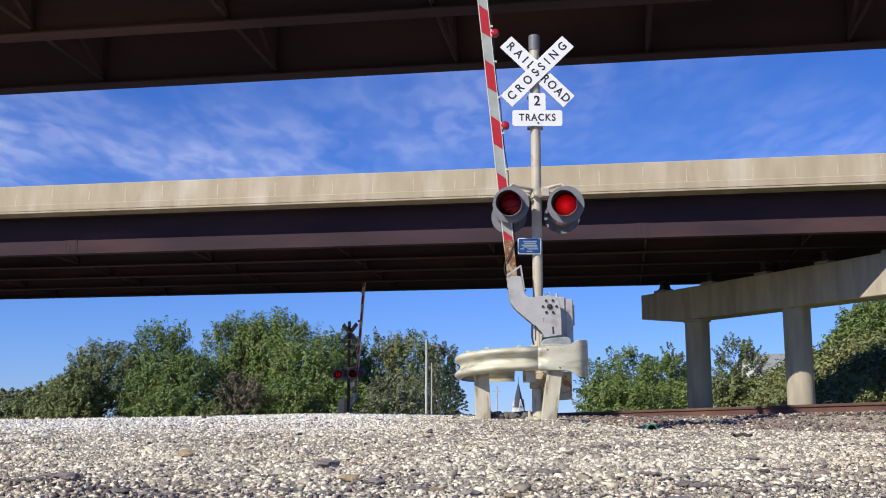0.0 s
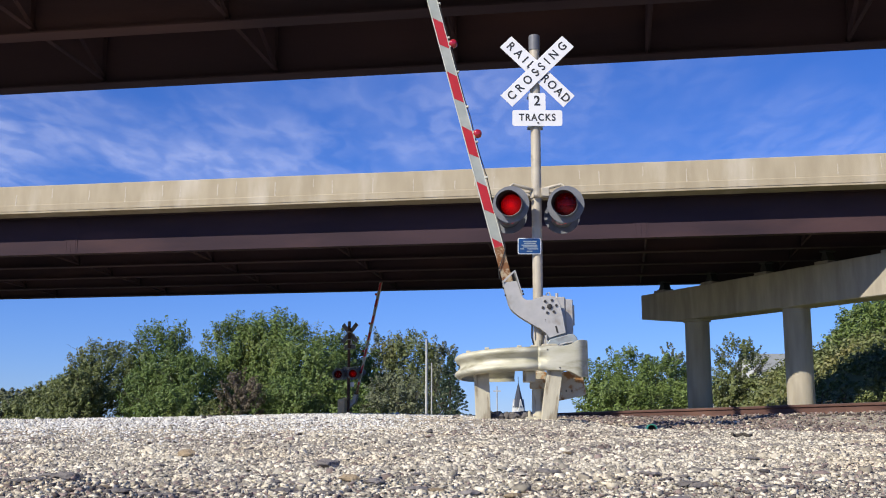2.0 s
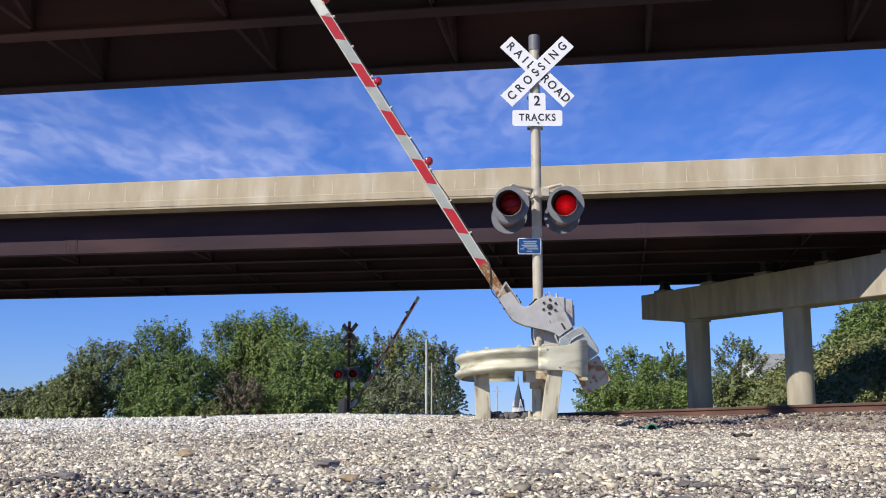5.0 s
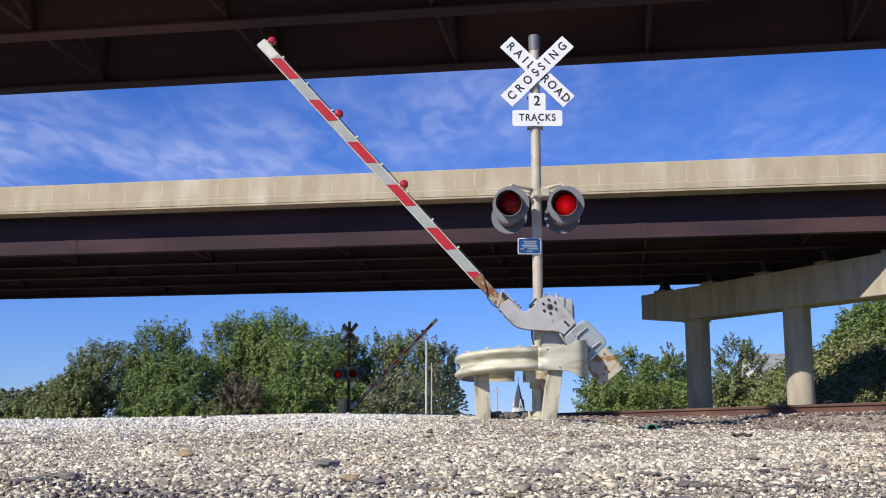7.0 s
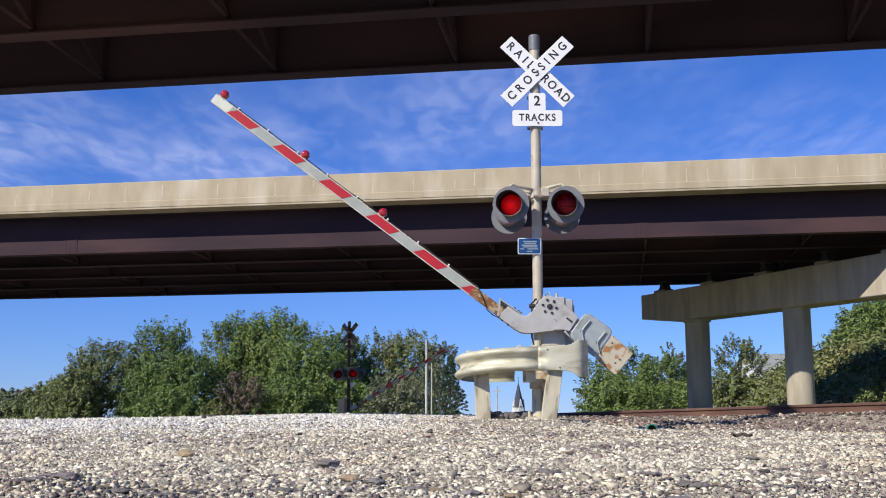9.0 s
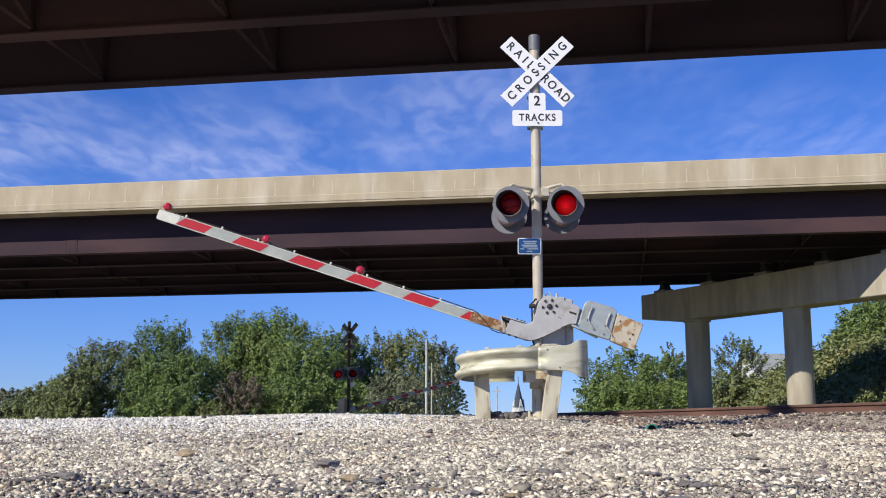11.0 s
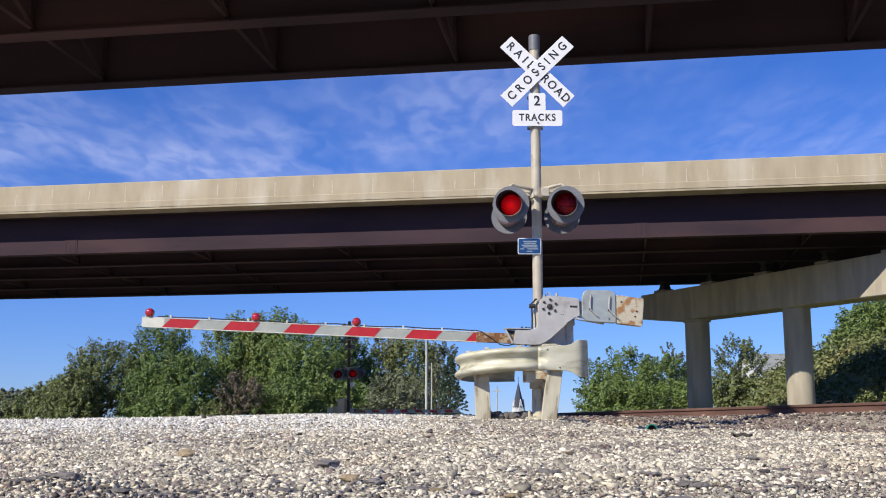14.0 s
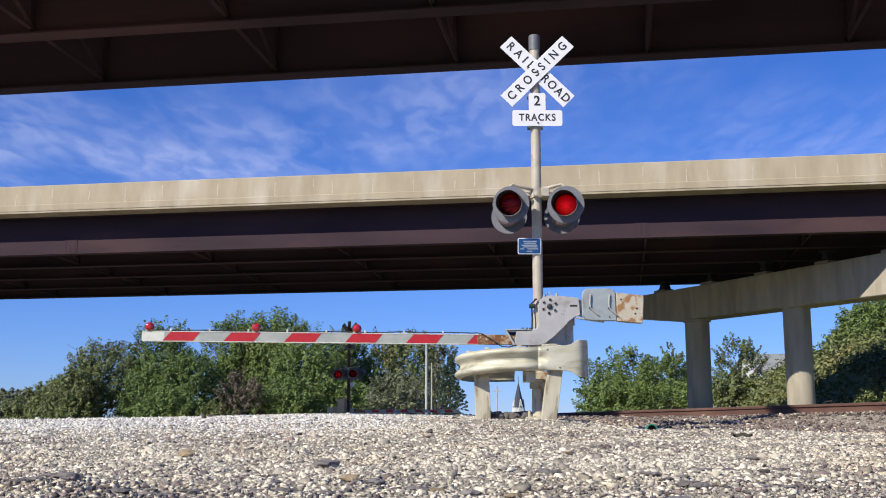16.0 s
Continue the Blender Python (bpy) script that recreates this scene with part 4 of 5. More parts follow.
        join(bm, box(-0.10, 0.10, 0.075, 0.093, -0.30, tip, 0.004))
        join(bm, box(-0.012, 0.012, -0.012, 0.075, -0.30, tip))
        part("post", bm, M_post, g, "weathered painted post", pose(x, y, 0.0, 0, tilt, 0))
    part("spacer", box(-0.52, -0.42, 0.24, 0.40, 0.66, 0.86, 0.01), M_post, g, "block between post and beam")
    for x, z in ((0.36, 0.93), (0.52, 0.695)):
        part("bolt", rod((x, -0.088, z), (x, -0.07, z), 0.009, 8), M_dark, g)
    for x, y in ((-0.42, 0.10), (-0.66, 0.30), (0.0, 0.02)):
        part("bolt", box(x - 0.03, x + 0.03, y - 0.05, y + 0.01, 0.955 + 0.03 * x - 0.09 * y, 0.990 + 0.03 * x - 0.09 * y, 0.005), M_rail_beam, g)
    part("beam_block", box(0.30, 0.50, -0.02, 0.12, 0.94, 1.01, 0.01), M_post, g, "small block on the beam")
    part("beam_block", box(0.06, 0.22, 0.1, 0.3, 0.52, 0.72, 0.01), M_post, g, "spacer block")


build_guard()


# ---- clouds ----
def build_clouds():
    n = 24
    xs, ys = np.linspace(-1800, 1800, n), np.linspace(700, 3600, n)
    X, Y = np.meshgrid(xs, ys)
    i = np.arange(n * n).reshape(n, n)
    f = np.stack([i[:-1, :-1], i[:-1, 1:], i[1:, 1:], i[1:, :-1]], -1).reshape(-1, 4)
    m = bpy.data.materials.new("thin_cloud")
    m.use_nodes = True
    N, K = m.node_tree.nodes, m.node_tree.links
    tc = N.new("ShaderNodeTexCoord")

    def layer(scale, stretch, rot, lo, hi, detail=9, dist=0.6, loc=(0, 0, 0)):
        mp = N.new("ShaderNodeMapping")
        mp.inputs["Scale"].default_value = stretch
        mp.inputs["Rotation"].default_value = (0, 0, radians(rot))
        mp.inputs["Location"].default_value = loc
        K.new(tc.outputs["Object"], mp.inputs["Vector"])
        t = N.new("ShaderNodeTexNoise")
        t.inputs["Scale"].default_value, t.inputs["Detail"].default_value, t.inputs["Distortion"].default_value = scale, detail, dist
        K.new(mp.outputs["Vector"], t.inputs["Vector"])
        r = N.new("ShaderNodeMapRange")
        r.interpolation_type = "SMOOTHSTEP"
        r.inputs["From Min"].default_value, r.inputs["From Max"].default_value = lo, hi
        K.new(t.outputs["Fac"], r.inputs["Value"])
        return r.outputs["Result"]

    def mul(a, b):
        x = N.new("ShaderNodeMath")
        x.operation = "MULTIPLY"
        K.new(a, x.inputs[0])
        if isinstance(b, float):
            x.inputs[1].default_value = b
        else:
            K.new(b, x.inputs[1])
        return x.outputs[0]

    def add(a, b):
        x = N.new("ShaderNodeMath")
        K.new(a, x.inputs[0])
        if isinstance(b, float):
            x.inputs[1].default_value = b
        else:
            K.new(b, x.inputs[1])
        return x.outputs[0]

    big = layer(0.0018, (1, 0.5, 1), 8, 0.31, 0.64, 4, 0.1, (3.1, 1.7, 0))
    veil = layer(0.006, (1.0, 0.4, 1), -12, 0.30, 0.75, 6, 0.4)
    mottle = layer(0.019, (1.0, 0.42, 1), 10, 0.36, 0.66, 3, 0.5)
    fac = mul(mul(big, add(add(mul(mottle, 0.42), mul(veil, 0.50)), 0.12)), 0.40)
    # the bank thins out towards its eastern side
    sep = N.new("ShaderNodeSeparateXYZ")
    K.new(tc.outputs["Object"], sep.inputs[0])
    thin = N.new("ShaderNodeMapRange")
    thin.inputs["From Min"].default_value, thin.inputs["From Max"].default_value = -500.0, 450.0
    thin.inputs["To Min"].default_value, thin.inputs["To Max"].default_value = 1.0, 0.38
    K.new(sep.outputs["X"], thin.inputs["Value"])
    fac = mul(fac, thin.outputs["Result"])
    a = N.new("ShaderNodeBsdfTransparent")
    b = N.new("ShaderNodeBsdfTranslucent")
    b.inputs["Color"].default_value = (0.95, 0.95, 0.95, 1)
    mx = N.new("ShaderNodeMixShader")
    K.new(fac, mx.inputs[0])
    K.new(a.outputs[0], mx.inputs[1])
    K.new(b.outputs[0], mx.inputs[2])
    K.new(mx.outputs[0], N["Material Output"].inputs["Surface"])
    me = soup("cloud_layer", np.stack([X, Y, np.zeros_like(X)], -1).reshape(-1, 3), f, m)
    return tagged(new("cloud_layer", me), "thin wispy white clouds drifting in a blue sky", "clouds", kind="structure")


clouds = build_clouds()


# ---- trees ----
def leaf_cloud(rng, centres, radii, per, size, squash=0.8, mid=None):
    """Leaf quads scattered through clumps. Returns verts and faces."""
    n = len(centres) * per
    c = np.repeat(centres, per, 0)
    r = np.repeat(radii, per)
    d = rng.normal(0, 1, (n, 3))
    d /= np.linalg.norm(d, axis=1)[:, None]
    rad = rng.uniform(0.25, 1.0, n) ** 0.45
    out = 0.0 if mid is None else (c - mid) / (np.linalg.norm(c - mid, axis=1)[:, None] + 0.3) * 0.9
    p = c + d * (r * rad)[:, None] * np.array([1, 1, squash])
    nrm = d * 0.7 + out + rng.normal(0, 0.4, (n, 3)) + np.array([0, 0, 0.3])
    nrm /= np.linalg.norm(nrm, axis=1)[:, None]
    a = np.cross(nrm, rng.normal(0, 1, (n, 3)))
    a /= np.linalg.norm(a, axis=1)[:, None]
    b = np.cross(nrm, a)
    s = size * rng.uniform(0.6, 1.4, n)[:, None]
    v = np.stack([p - a * s, p - b * s * 0.55 + nrm * s * 0.15, p + a * s, p + b * s * 0.55 + nrm * s * 0.15], 1)
    f = np.arange(n * 4).reshape(n, 4)
    return v.reshape(-1, 3), f


def crown_leaves(rng, centres, along, length, radius, per, size):
    """Leaf quads along short shoots. Returns verts and faces."""
    n = len(centres) * per
    c, w = np.repeat(centres, per, 0), np.repeat(along, per, 0)
    ln, r = np.repeat(length, per)[:, None], np.repeat(radius, per)[:, None]
    d = rng.normal(0, 1, (n, 3))
    d /= np.linalg.norm(d, axis=1)[:, None]
    u = rng.uniform(-1, 1, n)[:, None]
    p = c + w * ln * u + d * r * np.sqrt(np.clip(1.05 - 0.6 * u - 0.4 * u * u, 0.05, 2)) * rng.uniform(0.3, 1, n)[:, None] ** 0.5
    nrm = d * 0.6 + w * 0.7 + rng.normal(0, 0.45, (n, 3)) + np.array([0, 0, 0.25])
    nrm /= np.linalg.norm(nrm, axis=1)[:, None]
    a = np.cross(nrm, rng.normal(0, 1, (n, 3)))
    a /= np.linalg.norm(a, axis=1)[:, None]
    b = np.cross(nrm, a)
    s = size * rng.uniform(0.6, 1.35, n)[:, None]
    v = np.stack([p - a * s, p - b * s * 0.6 + nrm * s * 0.2, p + a * s, p + b * s * 0.6 + nrm * s * 0.2], 1)
    return v.reshape(-1, 3), np.arange(n * 4).reshape(n, 4)


def build_tree(x, y, top, width, material, label, seed, size=0.09, shoots=300, per=70, airy=0.0, low=0.02):
    """A trunk with limbs, and a crown of leafy shoots standing on an uneven dome."""
    rng = np.random.default_rng(seed)
    z0 = float(ground_z(x, y))
    h = (top - z0) * 0.96
    t = thing("tree", Matrix.Translation((x, y, z0)), label, "tree", "trees beyond the tracks")
    bm = bmesh.new()
    join(bm, rod((0, 0, -0.2), (0, 0, h * 0.55), 0.018 * h, 9, 0.010 * h))
    for k in range(14):
        a = rng.uniform(0, 6.28)
        z = h * rng.uniform(0.10, 0.5)
        e = Vector((math.cos(a) * width * 0.3, math.sin(a) * width * 0.3, z + h * rng.uniform(0.16, 0.34)))
        join(bm, rod((0, 0, z), e, 0.006 * h, 6, 0.003 * h))
        for j in range(4):
            q = e + Vector((rng.normal(0, width * 0.1) + e.x * 0.35, rng.normal(0, width * 0.1) + e.y * 0.35, h * rng.uniform(0.03, 0.16)))
            join(bm, rod(e, q, 0.0025 * h, 5, 0.008))
    part("trunk", bm, M_bark, t, "grey-brown trunk and limbs")
    d = rng.normal(0, 1, (shoots, 3))
    d /= (np.abs(d) ** 2.7).sum(1)[:, None] ** (1 / 2.7)
    off = Vector((seed * 3.7, seed * 1.3, 0))
    bulge = np.array([1 + 0.22 * noise.noise(Vector(q) * 1.9 + off) + 0.20 * noise.noise(Vector(q) * 4.3 + off) for q in d])
    depth = np.where(rng.uniform(0, 1, shoots) < 0.72, rng.uniform(0.84, 1.0, shoots), rng.uniform(0.35, 0.85, shoots))
    mid = h * (0.50 + low * 0.5)
    c = d * (bulge * depth)[:, None] * np.array([width * 0.44, width * 0.44, h * 0.45])
    # fuller towards the ground than an egg would be
    lowdown = np.clip(-d[:, 2], 0, 1)
    flat = np.hypot(d[:, 0], d[:, 1])[:, None] + 0.05
    c[:, :2] *= 1 + (0.55 * lowdown[:, None] * np.minimum(1.0, 1 / flat - 0.9).clip(0, 1))
    c[:, 2] = np.maximum(c[:, 2] + mid, h * low + 0.1)
    along = d * np.array([1, 1, 0.5]) + np.array([0, 0, 0.75]) + rng.normal(0, 0.25, (shoots, 3))
    along /= np.linalg.norm(along, axis=1)[:, None]
    base = 0.055 * (width * width * h) ** (1 / 3) + 0.10
    ln, r = base * rng.uniform(0.8, 1.7, shoots), base * rng.uniform(0.55, 1.0, shoots) * (1 - 0.35 * airy)
    v, f = crown_leaves(rng, c, along, ln, r, per, size)
    cr = new("crown", soup("crown", v, f, material))
    cr.parent = t
    tagged(cr, label="leafy crown")
    return t


FAR_OFF, LOW_T, GREEN, BRIGHT, GREY = "hazy distant green tree far off", "low olive green tree at the edge", "dense green tree beyond the tracks", "tall leafy green tree beyond the tracks", "thin grey-green tree with sparse leaves"
SHRUB, YOUNG, SLOPE = "green shrub before taller trees", "bright green young tree beside the bridge", "leafy green tree on the slope"
# x, y, height of the top, width, leaves, label, sparse
TREES = [
    (-66.2, 170, 8.2, 8.6, M_leaf4, FAR_OFF, 0), (-60.4, 165, 8.2, 7.6, M_leaf4, FAR_OFF, 0), (-54.0, 160, 7.2, 7.6, M_leaf4, FAR_OFF, 0),
    (-46.4, 125, 5.5, 5.5, M_leaf2, LOW_T, 0), (-42.0, 122, 7.4, 7.4, M_leaf2, LOW_T, 0), (-37.8, 112, 7.0, 5.6, M_leaf2, LOW_T, 0),
    (-31.9, 104, 10.0, 7.0, M_leaf2, "rounded olive green tree beyond the tracks", 0), (-33.0, 100, 7.0, 4.6, M_leaf2, "small olive green tree beyond the tracks", 0),
    (-27.1, 106, 11.9, 6.6, M_leaf, BRIGHT, 0), (-21.6, 94, 8.2, 4.8, M_leaf, GREEN, 0), (-25.2, 96, 7.2, 5.0, M_leaf, GREEN, 0),
    (-18.7, 99, 12.0, 6.0, M_leaf3, BRIGHT, 0), (-14.4, 98, 12.3, 7.4, M_leaf3, "tallest leafy green tree beyond the tracks", 0), (-17.0, 103, 11.6, 6.2, M_leaf, GREEN, 0),
    (-11.4, 93, 8.9, 7.4, M_leaf3, "broad bright green tree beyond the tracks", 0), (-9.7, 97, 10.4, 4.8, M_leaf, GREEN, 0), (-7.9, 100, 9.6, 5.4, M_leaf, GREEN, 0),
    (-5.9, 112, 12.1, 4.4, M_leaf4, GREY, 1), (-2.9, 101, 10.4, 6.4, M_leaf2, "broad olive green tree beyond the tracks", 0), (0.2, 98, 9.3, 3.0, M_leaf4, GREY, 1),
    (-3.3, 82, 5.7, 5.0, M_leaf4, "grey-green scrub thicket beyond the tracks", 0.6), (-6.4, 86, 5.0, 4.4, M_leaf, SHRUB, 0),
    (-15.4, 85, 5.9, 3.7, M_twig, "brown half-bare shrub before green trees", 1), (-21.8, 88, 4.6, 5.4, M_leaf, SHRUB, 0), (-11.8, 87, 5.4, 5.2, M_leaf, SHRUB, 0), (-17.0, 86, 3.4, 4.2, M_leaf2, SHRUB, 0.3),
    (10.7, 75, 5.9, 3.5, M_leaf3, "bright green shrub beside the bridge", 0), (13.8, 80, 7.1, 4.8, M_leaf3, YOUNG, 0), (17.0, 85, 7.0, 4.4, M_leaf3, YOUNG, 0), (19.2, 92, 8.7, 2.4, M_leaf4, GREY, 1),
    (12.0, 72, 4.4, 5.0, M_leaf3, "bright green shrub beside the bridge", 0), (15.8, 74, 4.2, 4.2, M_leaf3, "bright green shrub beside the bridge", 0),
    (22.6, 84, 8.4, 4.4, M_leaf2, "spreading sparse young tree behind the pier", 1), (20.2, 78, 5.2, 3.0, M_leaf2, "olive shrub behind the bridge pier", 0.4), (22.0, 76, 4.4, 2.6, M_leaf2, "olive shrub behind the bridge pier", 0.5),
    (18.0, 45.2, 2.5, 2.8, M_leaf2, "sunlit olive weeds beside the track", 0.3), (19.9, 45.6, 2.9, 2.8, M_leaf2, "sunlit olive weeds beside the track", 0.3),
    (27.4, 70, 9.0, 4.6, M_leaf3, SLOPE, 0), (25.4, 68, 7.2, 3.6, M_leaf3, SLOPE, 0), (23.6, 66, 5.2, 2.6, M_leaf2, "olive shrub on the embankment slope", 0), (30.4, 72, 11.0, 5.6, M_leaf3, SLOPE, 0),
]
for i, (x, y, top, w, mt, lab, sparse) in enumerate(TREES):
    many = int((90 + 5.2 * w * (top + 2)) * (1 - 0.55 * sparse))
    build_tree(x, y, top, w, mt, lab, 20 + i, (0.00096 * y + 0.013) * (1.7 if y > 150 else 1.0), many if y < 150 else many // 3, 44, sparse)


def build_spruce(x, y, top, width):
    rng = np.random.default_rng(4)
    z0 = float(ground_z(x, y))
    h = top - z0
    t = thing("spruce", Matrix.Translation((x, y, z0)), "dark green spruce tree with drooping branches", "tree", "trees beyond the tracks")
    part("trunk", rod((0, 0, 0), (0, 0, h), 0.14, 8, 0.02), M_bark, t)
    C, R = [], []
    for k in range(20):
        z = h * (0.1 + 0.88 * k / 20)
        w = width * 0.5 * (1 - k / 21)
        for j in range(9):
            a = rng.uniform(0, 6.28)
            for q in (0.35, 0.65, 0.95):
                C.append((math.cos(a) * w * q, math.sin(a) * w * q, z - 0.25 * q * q + rng.normal(0, 0.05)))
                R.append(0.16 * (1.2 - 0.5 * q))
    v, f = leaf_cloud(rng, np.array(C), np.array(R), 14, 0.07, 0.5)
    ob = new("crown", soup("crown", v, f, M_needle))
    ob.parent = t


build_spruce(0.55, 86, 7.2, 4.4)


# ---- far things ----
def utility_pole(x, y, top, r, label, arm=False):
    z0 = float(ground_z(x, y))
    t = thing("utility_pole", Matrix.Translation((x, y, z0)), label, "utility pole", "poles beyond the tracks")
    part("pole", rod((0, 0, -0.3), (0, 0, top - z0), r, 10, r * 0.75), M_pole, t)
    if arm:
        part("cross_arm", box(-0.5, 0.5, -0.06, 0.06, top - z0 - 0.7, top - z0 - 0.55), M_pole, t)


utility_pole(-1.12, 75, 7.12, 0.095, "pale grey metal pole beyond the tracks")
utility_pole(-0.82, 80, 5.85, 0.055, "thin pale pole beyond the tracks")
utility_pole(7.3, 150, 7.7, 0.10, "distant thin utility pole", True)


def build_church():
    x, y = 12.9, 190.0
    t = thing("church_steeple", pose(x, y, 0.35, 0, 0, 20), "distant church steeple with a dark spire above white gables", "church")
    part("tower", box(-0.75, 0.75, -0.75, 0.75, 0, 5.9), M_house, t, "white tower")
    bm = lathe([(1.1, 5.8), (0.78, 7.0), (0.03, 10.1)], 8)
    part("spire", bm, M_slate, t, "dark slate spire")
    part("finial", rod((0, 0, 10.0), (0, 0, 11.0), 0.05, 6), M_dark, t)
    for a in (0, 90, 180, 270):
        part("gable", prism([(-0.6, 5.0), (0.6, 5.0), (0.0, 7.2)], -1.0, -0.75), M_house, t, "white gable", Matrix.Rotation(radians(a), 4, "Z"))


build_church()


def build_house(x, y, z0, yaw, w, d, hw, hr, label):
    t = thing("house", pose(x, y, z0, 0, 0, yaw), label, "house", "houses beyond the bridge")
    part("wall", prism([(-d / 2, 0), (d / 2, 0), (d / 2, hw), (0, hr - 0.1), (-d / 2, hw)], -w / 2, w / 2), M_house, t, "white siding wall", Matrix.Rotation(radians(90), 4, "Z"))
    sl = math.hypot(d / 2 + 0.4, (hr - hw))
    for s in (-1, 1):
        part("roof", prism([(0, hr), (s * (d / 2 + 0.4), hw - 0.2), (s * (d / 2 + 0.4), hw - 0.05), (0, hr + 0.15)], -w / 2 - 0.3, w / 2 + 0.3), M_shingle, t, "grey shingle roof", Matrix.Rotation(radians(90), 4, "Z"))
    for k in range(4):
        xx = -w / 2 + w * (k + 0.5) / 4
        wn_ = part("window", box(xx - 0.5, xx + 0.5, -d / 2 - 0.05, -d / 2 + 0.02, 1.0, 2.2), M_house, t, "white window")
        part("pane", box(xx - 0.42, xx + 0.42, -d / 2 - 0.056, -d / 2 - 0.052, 1.08, 2.12), M_slate, wn_)


build_house(33.2, 108, 3.6, 4, 7.5, 8, 3.3, 5.0, "white house with a grey roof behind the trees")
build_house(25.6, 100, 0.6, -30, 6, 5, 2.6, 4.3, "small white house behind shrubs")


# ---- undergrowth and stones ----
def build_undergrowth():
    rng = np.random.default_rng(8)
    n = 6500
    x, y = rng.uniform(13, 32, n), rng.uniform(47, 76, n)
    z = ground_z(x, y)
    tall = rng.uniform(0.1, 0.55, n) * (0.6 + 0.8 * (np.sin(x * 0.9) * np.sin(y * 0.7) > 0))
    c = np.stack([x, y, z + tall * 0.6], -1)
    v, f = leaf_cloud(rng, c, tall, 9, 0.12, 1.1)
    tagged(new("undergrowth", soup("undergrowth", v, f, M_leaf2)), "rough weeds and grass covering the embankment", "undergrowth", kind="stuff")
    # brush by the pier
    b = thing("brush_pile", pose(15.9, 46.0, float(ground_z(15.9, 46.0))), "heap of bare brown branches beside the pier", "brush")
    r = random.Random(2)
    for k in range(16):
        p = Vector((r.uniform(-0.8, 0.8), r.uniform(-0.5, 0.5), 0.0))
        q = p + Vector((r.uniform(-0.9, 0.9), r.uniform(-0.3, 0.3), r.uniform(0.6, 1.7)))
        e = q + Vector((r.uniform(-0.7, 0.7), 0, r.uniform(-0.4, 0.3)))
        part("branch", tube([p, q, e], 0.022, 5), M_bark, b)


build_undergrowth()


def rock(x, y, size, material, label, seed, flat=0.6, sink=0.2, name="rock"):
    r = random.Random(seed)
    bm = bmesh.new()
    bmesh.ops.create_icosphere(bm, subdivisions=2, radius=1.0)
    for v in bm.verts:
        k = 1 + 0.45 * noise.noise(v.co * 1.3 + Vector((seed, 0, 0))) + 0.12 * noise.noise(v.co * 4 + Vector((0, seed, 0)))
        v.co = Vector((v.co.x * k * 1.2, v.co.y * k, v.co.z * k * flat)) * size
    ob = part(name, bm, material, None, "", pose(x, y, float(ground_z(x, y)) + size * flat * (1 - 2 * sink), 0, 0, r.uniform(0, 360)))
    return tagged(ob, label, "rock", "larger stones in the gravel")


for i, (x, y, size, kind_, flat) in enumerate([(-0.58, 3.9, 0.021, 0, 0.75), (-1.24, 5.43, 0.041, 1, 0.5), (-0.51, 4.86, 0.061, 0, 0.35), (-0.33, 4.71, 0.042, 0, 0.4), (-1.49, 4.28, 0.044, 0, 0.22), (-0.63, 5.02, 0.027, 0, 0.5), (-1.28, 3.9, 0.035, 0, 0.25), (-0.32, 3.87, 0.031, 1, 0.45), (-0.97, 3.69, 0.041, 0, 0.25), (0.22, 3.56, 0.025, 1, 0.45), (-0.03, 3.78, 0.029, 1, 0.4), (1.53, 5.58, 0.035, 0, 0.25), (1.05, 6.4, 0.057, 0, 0.25), (0.42, 4.71, 0.036, 0, 0.3), (0.77, 3.87, 0.029, 0, 0.3), (0.68, 6.14, 0.025, 1, 0.45), (-0.15, 3.69, 0.021, 0, 0.4), (1.36, 4.08, 0.024, 1, 0.35), (-0.74, 3.82, 0.022, 0, 0.4), (-0.79, 3.56, 0.019, 0, 0.6), (0.08, 4.31, 0.019, 0, 0.35), (1.13, 3.71, 0.03, 0, 0.25), (-1.34, 3.69, 0.033, 0, 0.25), (1.06, 4.54, 0.03, 0, 0.25), (0.23, 5.33, 0.031, 0, 0.3), (-1.08, 3.56, 0.027, 1, 0.4)]):
    rock(x, y, size, M_tanrock if kind_ else M_rock, "tan limestone lump lying in the gravel" if kind_ else "dark grey stone lying in the gravel", 5 + i, flat)
for i in range(58):
    rr = random.Random(300 + i)
    y = rr.uniform(3.3, 4.6)
    x = rr.uniform(-0.42, 0.42) * y if i > 22 else rr.uniform(-0.41, -0.12) * y
    rock(x, y, rr.uniform(0.014, 0.042), M_rock, "dark flat stone lying in the gravel", 400 + i, rr.uniform(0.18, 0.4), 0.15)
for i in range(64):
    rr = random.Random(70 + i)
    x, y = 0.60 + rr.uniform(0, 0.66), 15.05 + rr.uniform(-0.1, 0.55)
    rock(x, y, rr.uniform(0.03, 0.075), M_rock, "dark broken stone piled at the gate's foot", 90 + i, 0.8, 0.1)


def green_pipe():
    x, y = 2.36, 12.6
    t = thing("drain_pipe", pose(x, y, float(ground_z(x, y)) + 0.03, 0, 0, -8), "open end of a green plastic pipe in the ballast", "pipe")
    bm = lathe([(0.058, 0.0), (0.058, 0.5), (0.046, 0.5), (0.046, 0.0), (0.058, 0.0)], 24, cap=False)
    bmesh.ops.transform(bm, matrix=Matrix.Rotation(radians(-90), 4, "X"), verts=bm.verts)
    part("pipe", bm, M_green, t)
    # dark disc added for the shade inside the open pipe
    bm = lathe([(0.0455, 0.12), (0.045, 0.13)], 24)
    bmesh.ops.transform(bm, matrix=Matrix.Rotation(radians(-90), 4, "X"), verts=bm.verts)
    part("plug", bm, M_dark, t)


green_pipe()


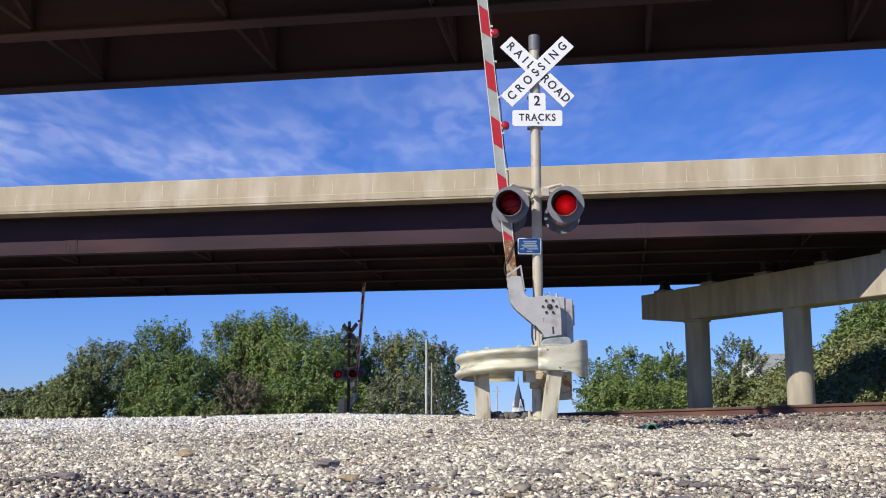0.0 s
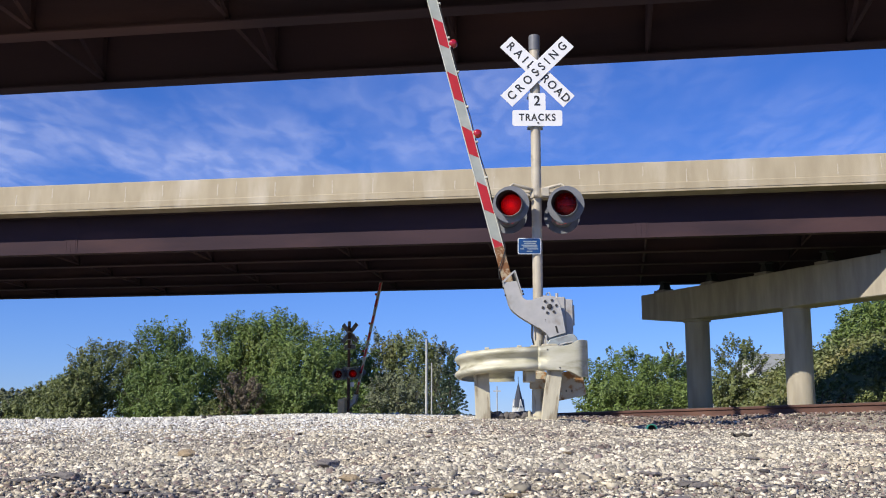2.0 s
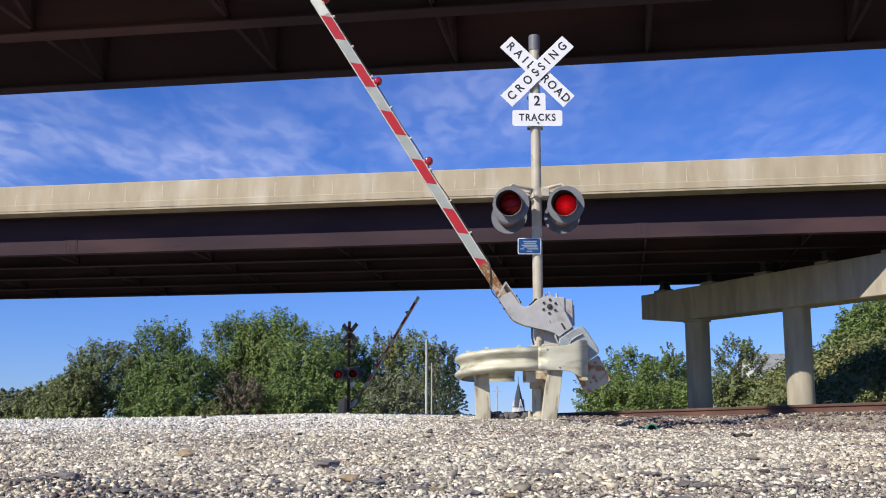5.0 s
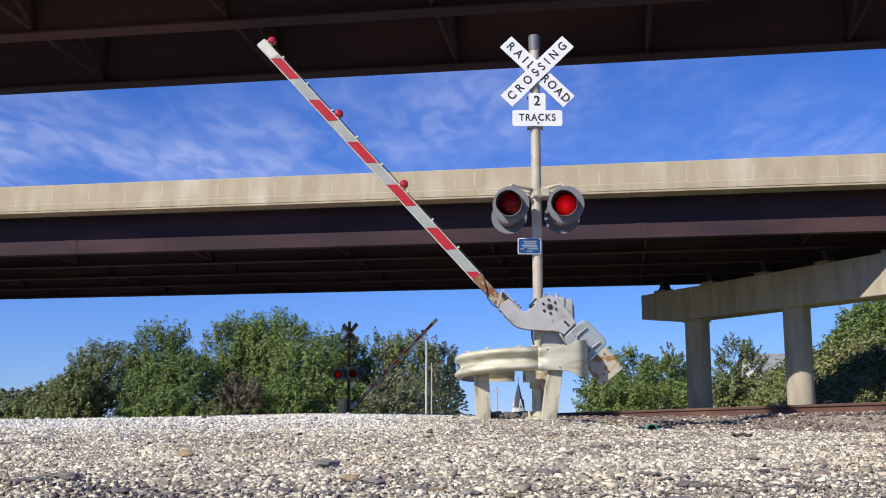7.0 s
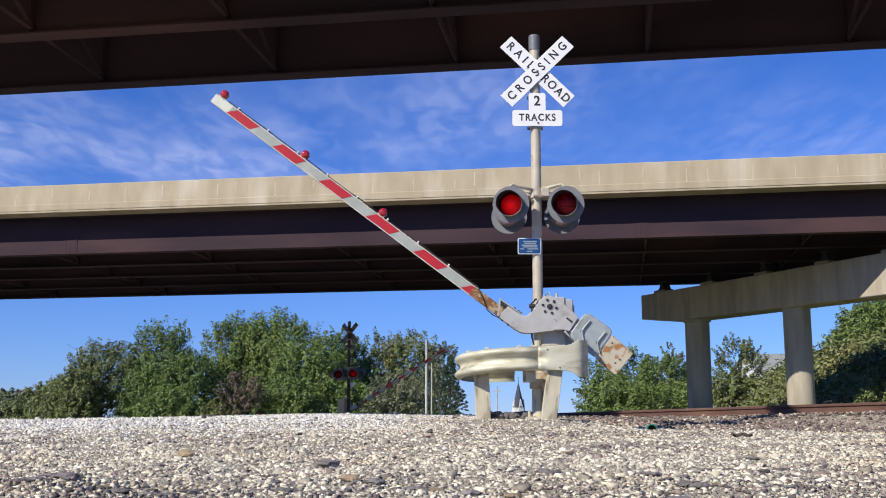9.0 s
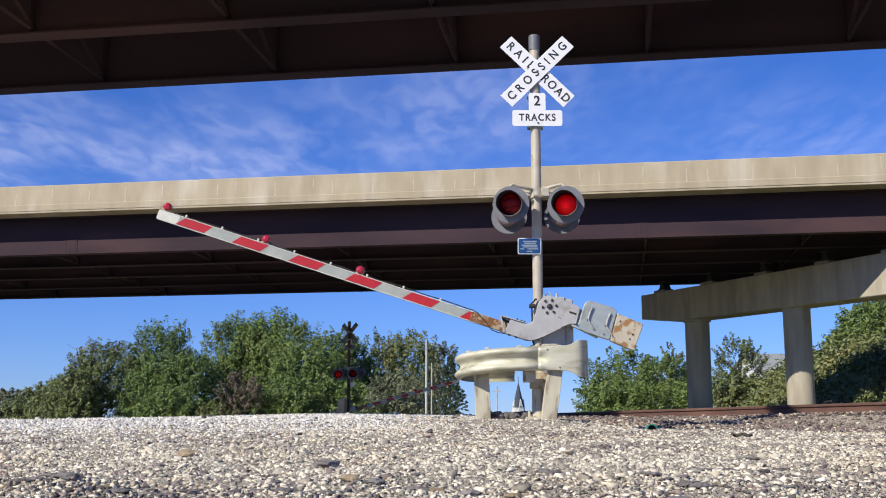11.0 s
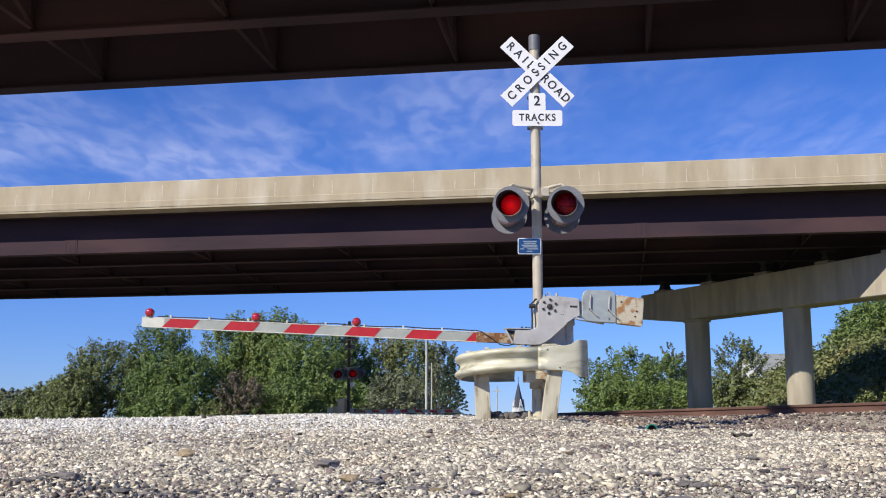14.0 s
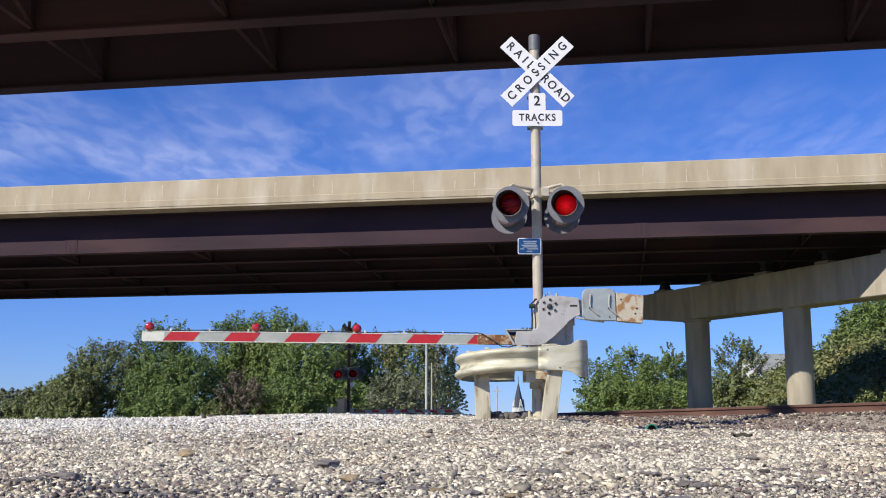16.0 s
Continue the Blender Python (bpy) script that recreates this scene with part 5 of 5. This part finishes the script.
def stick(x, y, ln, yaw, seed):
    r = random.Random(seed)
    pts = [(-ln / 2 + ln * k / 5, r.uniform(-0.02, 0.02), r.uniform(0.0, 0.02)) for k in range(6)]
    ob = part("stick", tube(pts, 0.012, 6), M_bark, None, "", pose(x, y, float(ground_z(x, y)) + 0.022, 0, 0, yaw))
    tagged(ob, "short dry brown stick on the gravel", "stick")


stick(2.15, 8.05, 0.16, 10, 1)


# ---- what moves ----
def arm_rows(table):
    return [(t, Matrix.Translation(PIVOT) @ Matrix.Rotation(radians(a), 4, "Y")) for t, a in table]


def flash_rows(phase, z0):
    """Added slats face the lens while lit and turn edge-on to imitate switching off."""
    lit = Matrix.Translation((0, 0.05, z0))
    dark = lit @ Matrix.Rotation(radians(-86), 4, "X")
    start = LEFT_ON - 2 * HALF + phase * HALF
    rows, on = [], False
    t, state = start, True
    flips = []
    while t < 17:
        flips.append((t, state))
        t += HALF
        state = not state
    now = [s for tt, s in flips if tt <= 0][-1]
    rows.append((0.0, lit if now else dark))
    for tt, s in flips:
        if 0.1 < tt < 15.85:
            rows.append((tt - 0.08, dark if s else lit))
            rows.append((tt + 0.01, lit if s else dark))
            now = s
    rows.append((16.0, lit if now else dark))
    return rows


def motions():
    walk(near_arm, arm_rows([(0, 84.5), (0.5, 84.2), (1.0, 81.2), (1.5, 78.5), (2.0, 75.6), (2.5, 72.6), (3.0, 69.6), (3.5, 66.9), (4.0, 63.8), (4.2, 62.6),
                             (6.3, 51.6), (6.5, 50.5), (7.0, 47.9), (7.5, 45.1), (8.0, 42.4), (8.5, 39.8), (9.0, 37.1), (9.2, 35.9), (10.3, 26.0), (11.3, 15.1), (11.5, 13.2), (11.8, 10.7),
                             (12.05, 9.0), (12.5, 8.6), (13.0, 6.5), (13.5, 4.6), (14.0, 2.6), (14.5, 0.5), (15.0, 0.5), (16.0, 0.6)]))
    walk(far_arm, arm_rows([(0, 85.2), (0.5, 84.8), (1.0, 82.0), (1.5, 78.8), (2.0, 75.5), (3.0, 68.5), (3.5, 64.5), (4.0, 61.0), (6.5, 43.0), (7.0, 40.0), (7.5, 37.0), (8.5, 29.5),
                            (9.0, 26.5), (10.3, 16.8), (11.5, 8.5), (12.0, 6.2), (12.5, 4.5), (13.0, 2.5), (13.5, 0.7), (14.0, -0.8), (16.0, -0.8)]))
    for slat, phase, z0 in movers:
        walk(slat, flash_rows(phase, z0))
    walk(clouds, [(0.0, pose(0, 0, 620)), (16.0, pose(-55, 0, 620))])


motions()
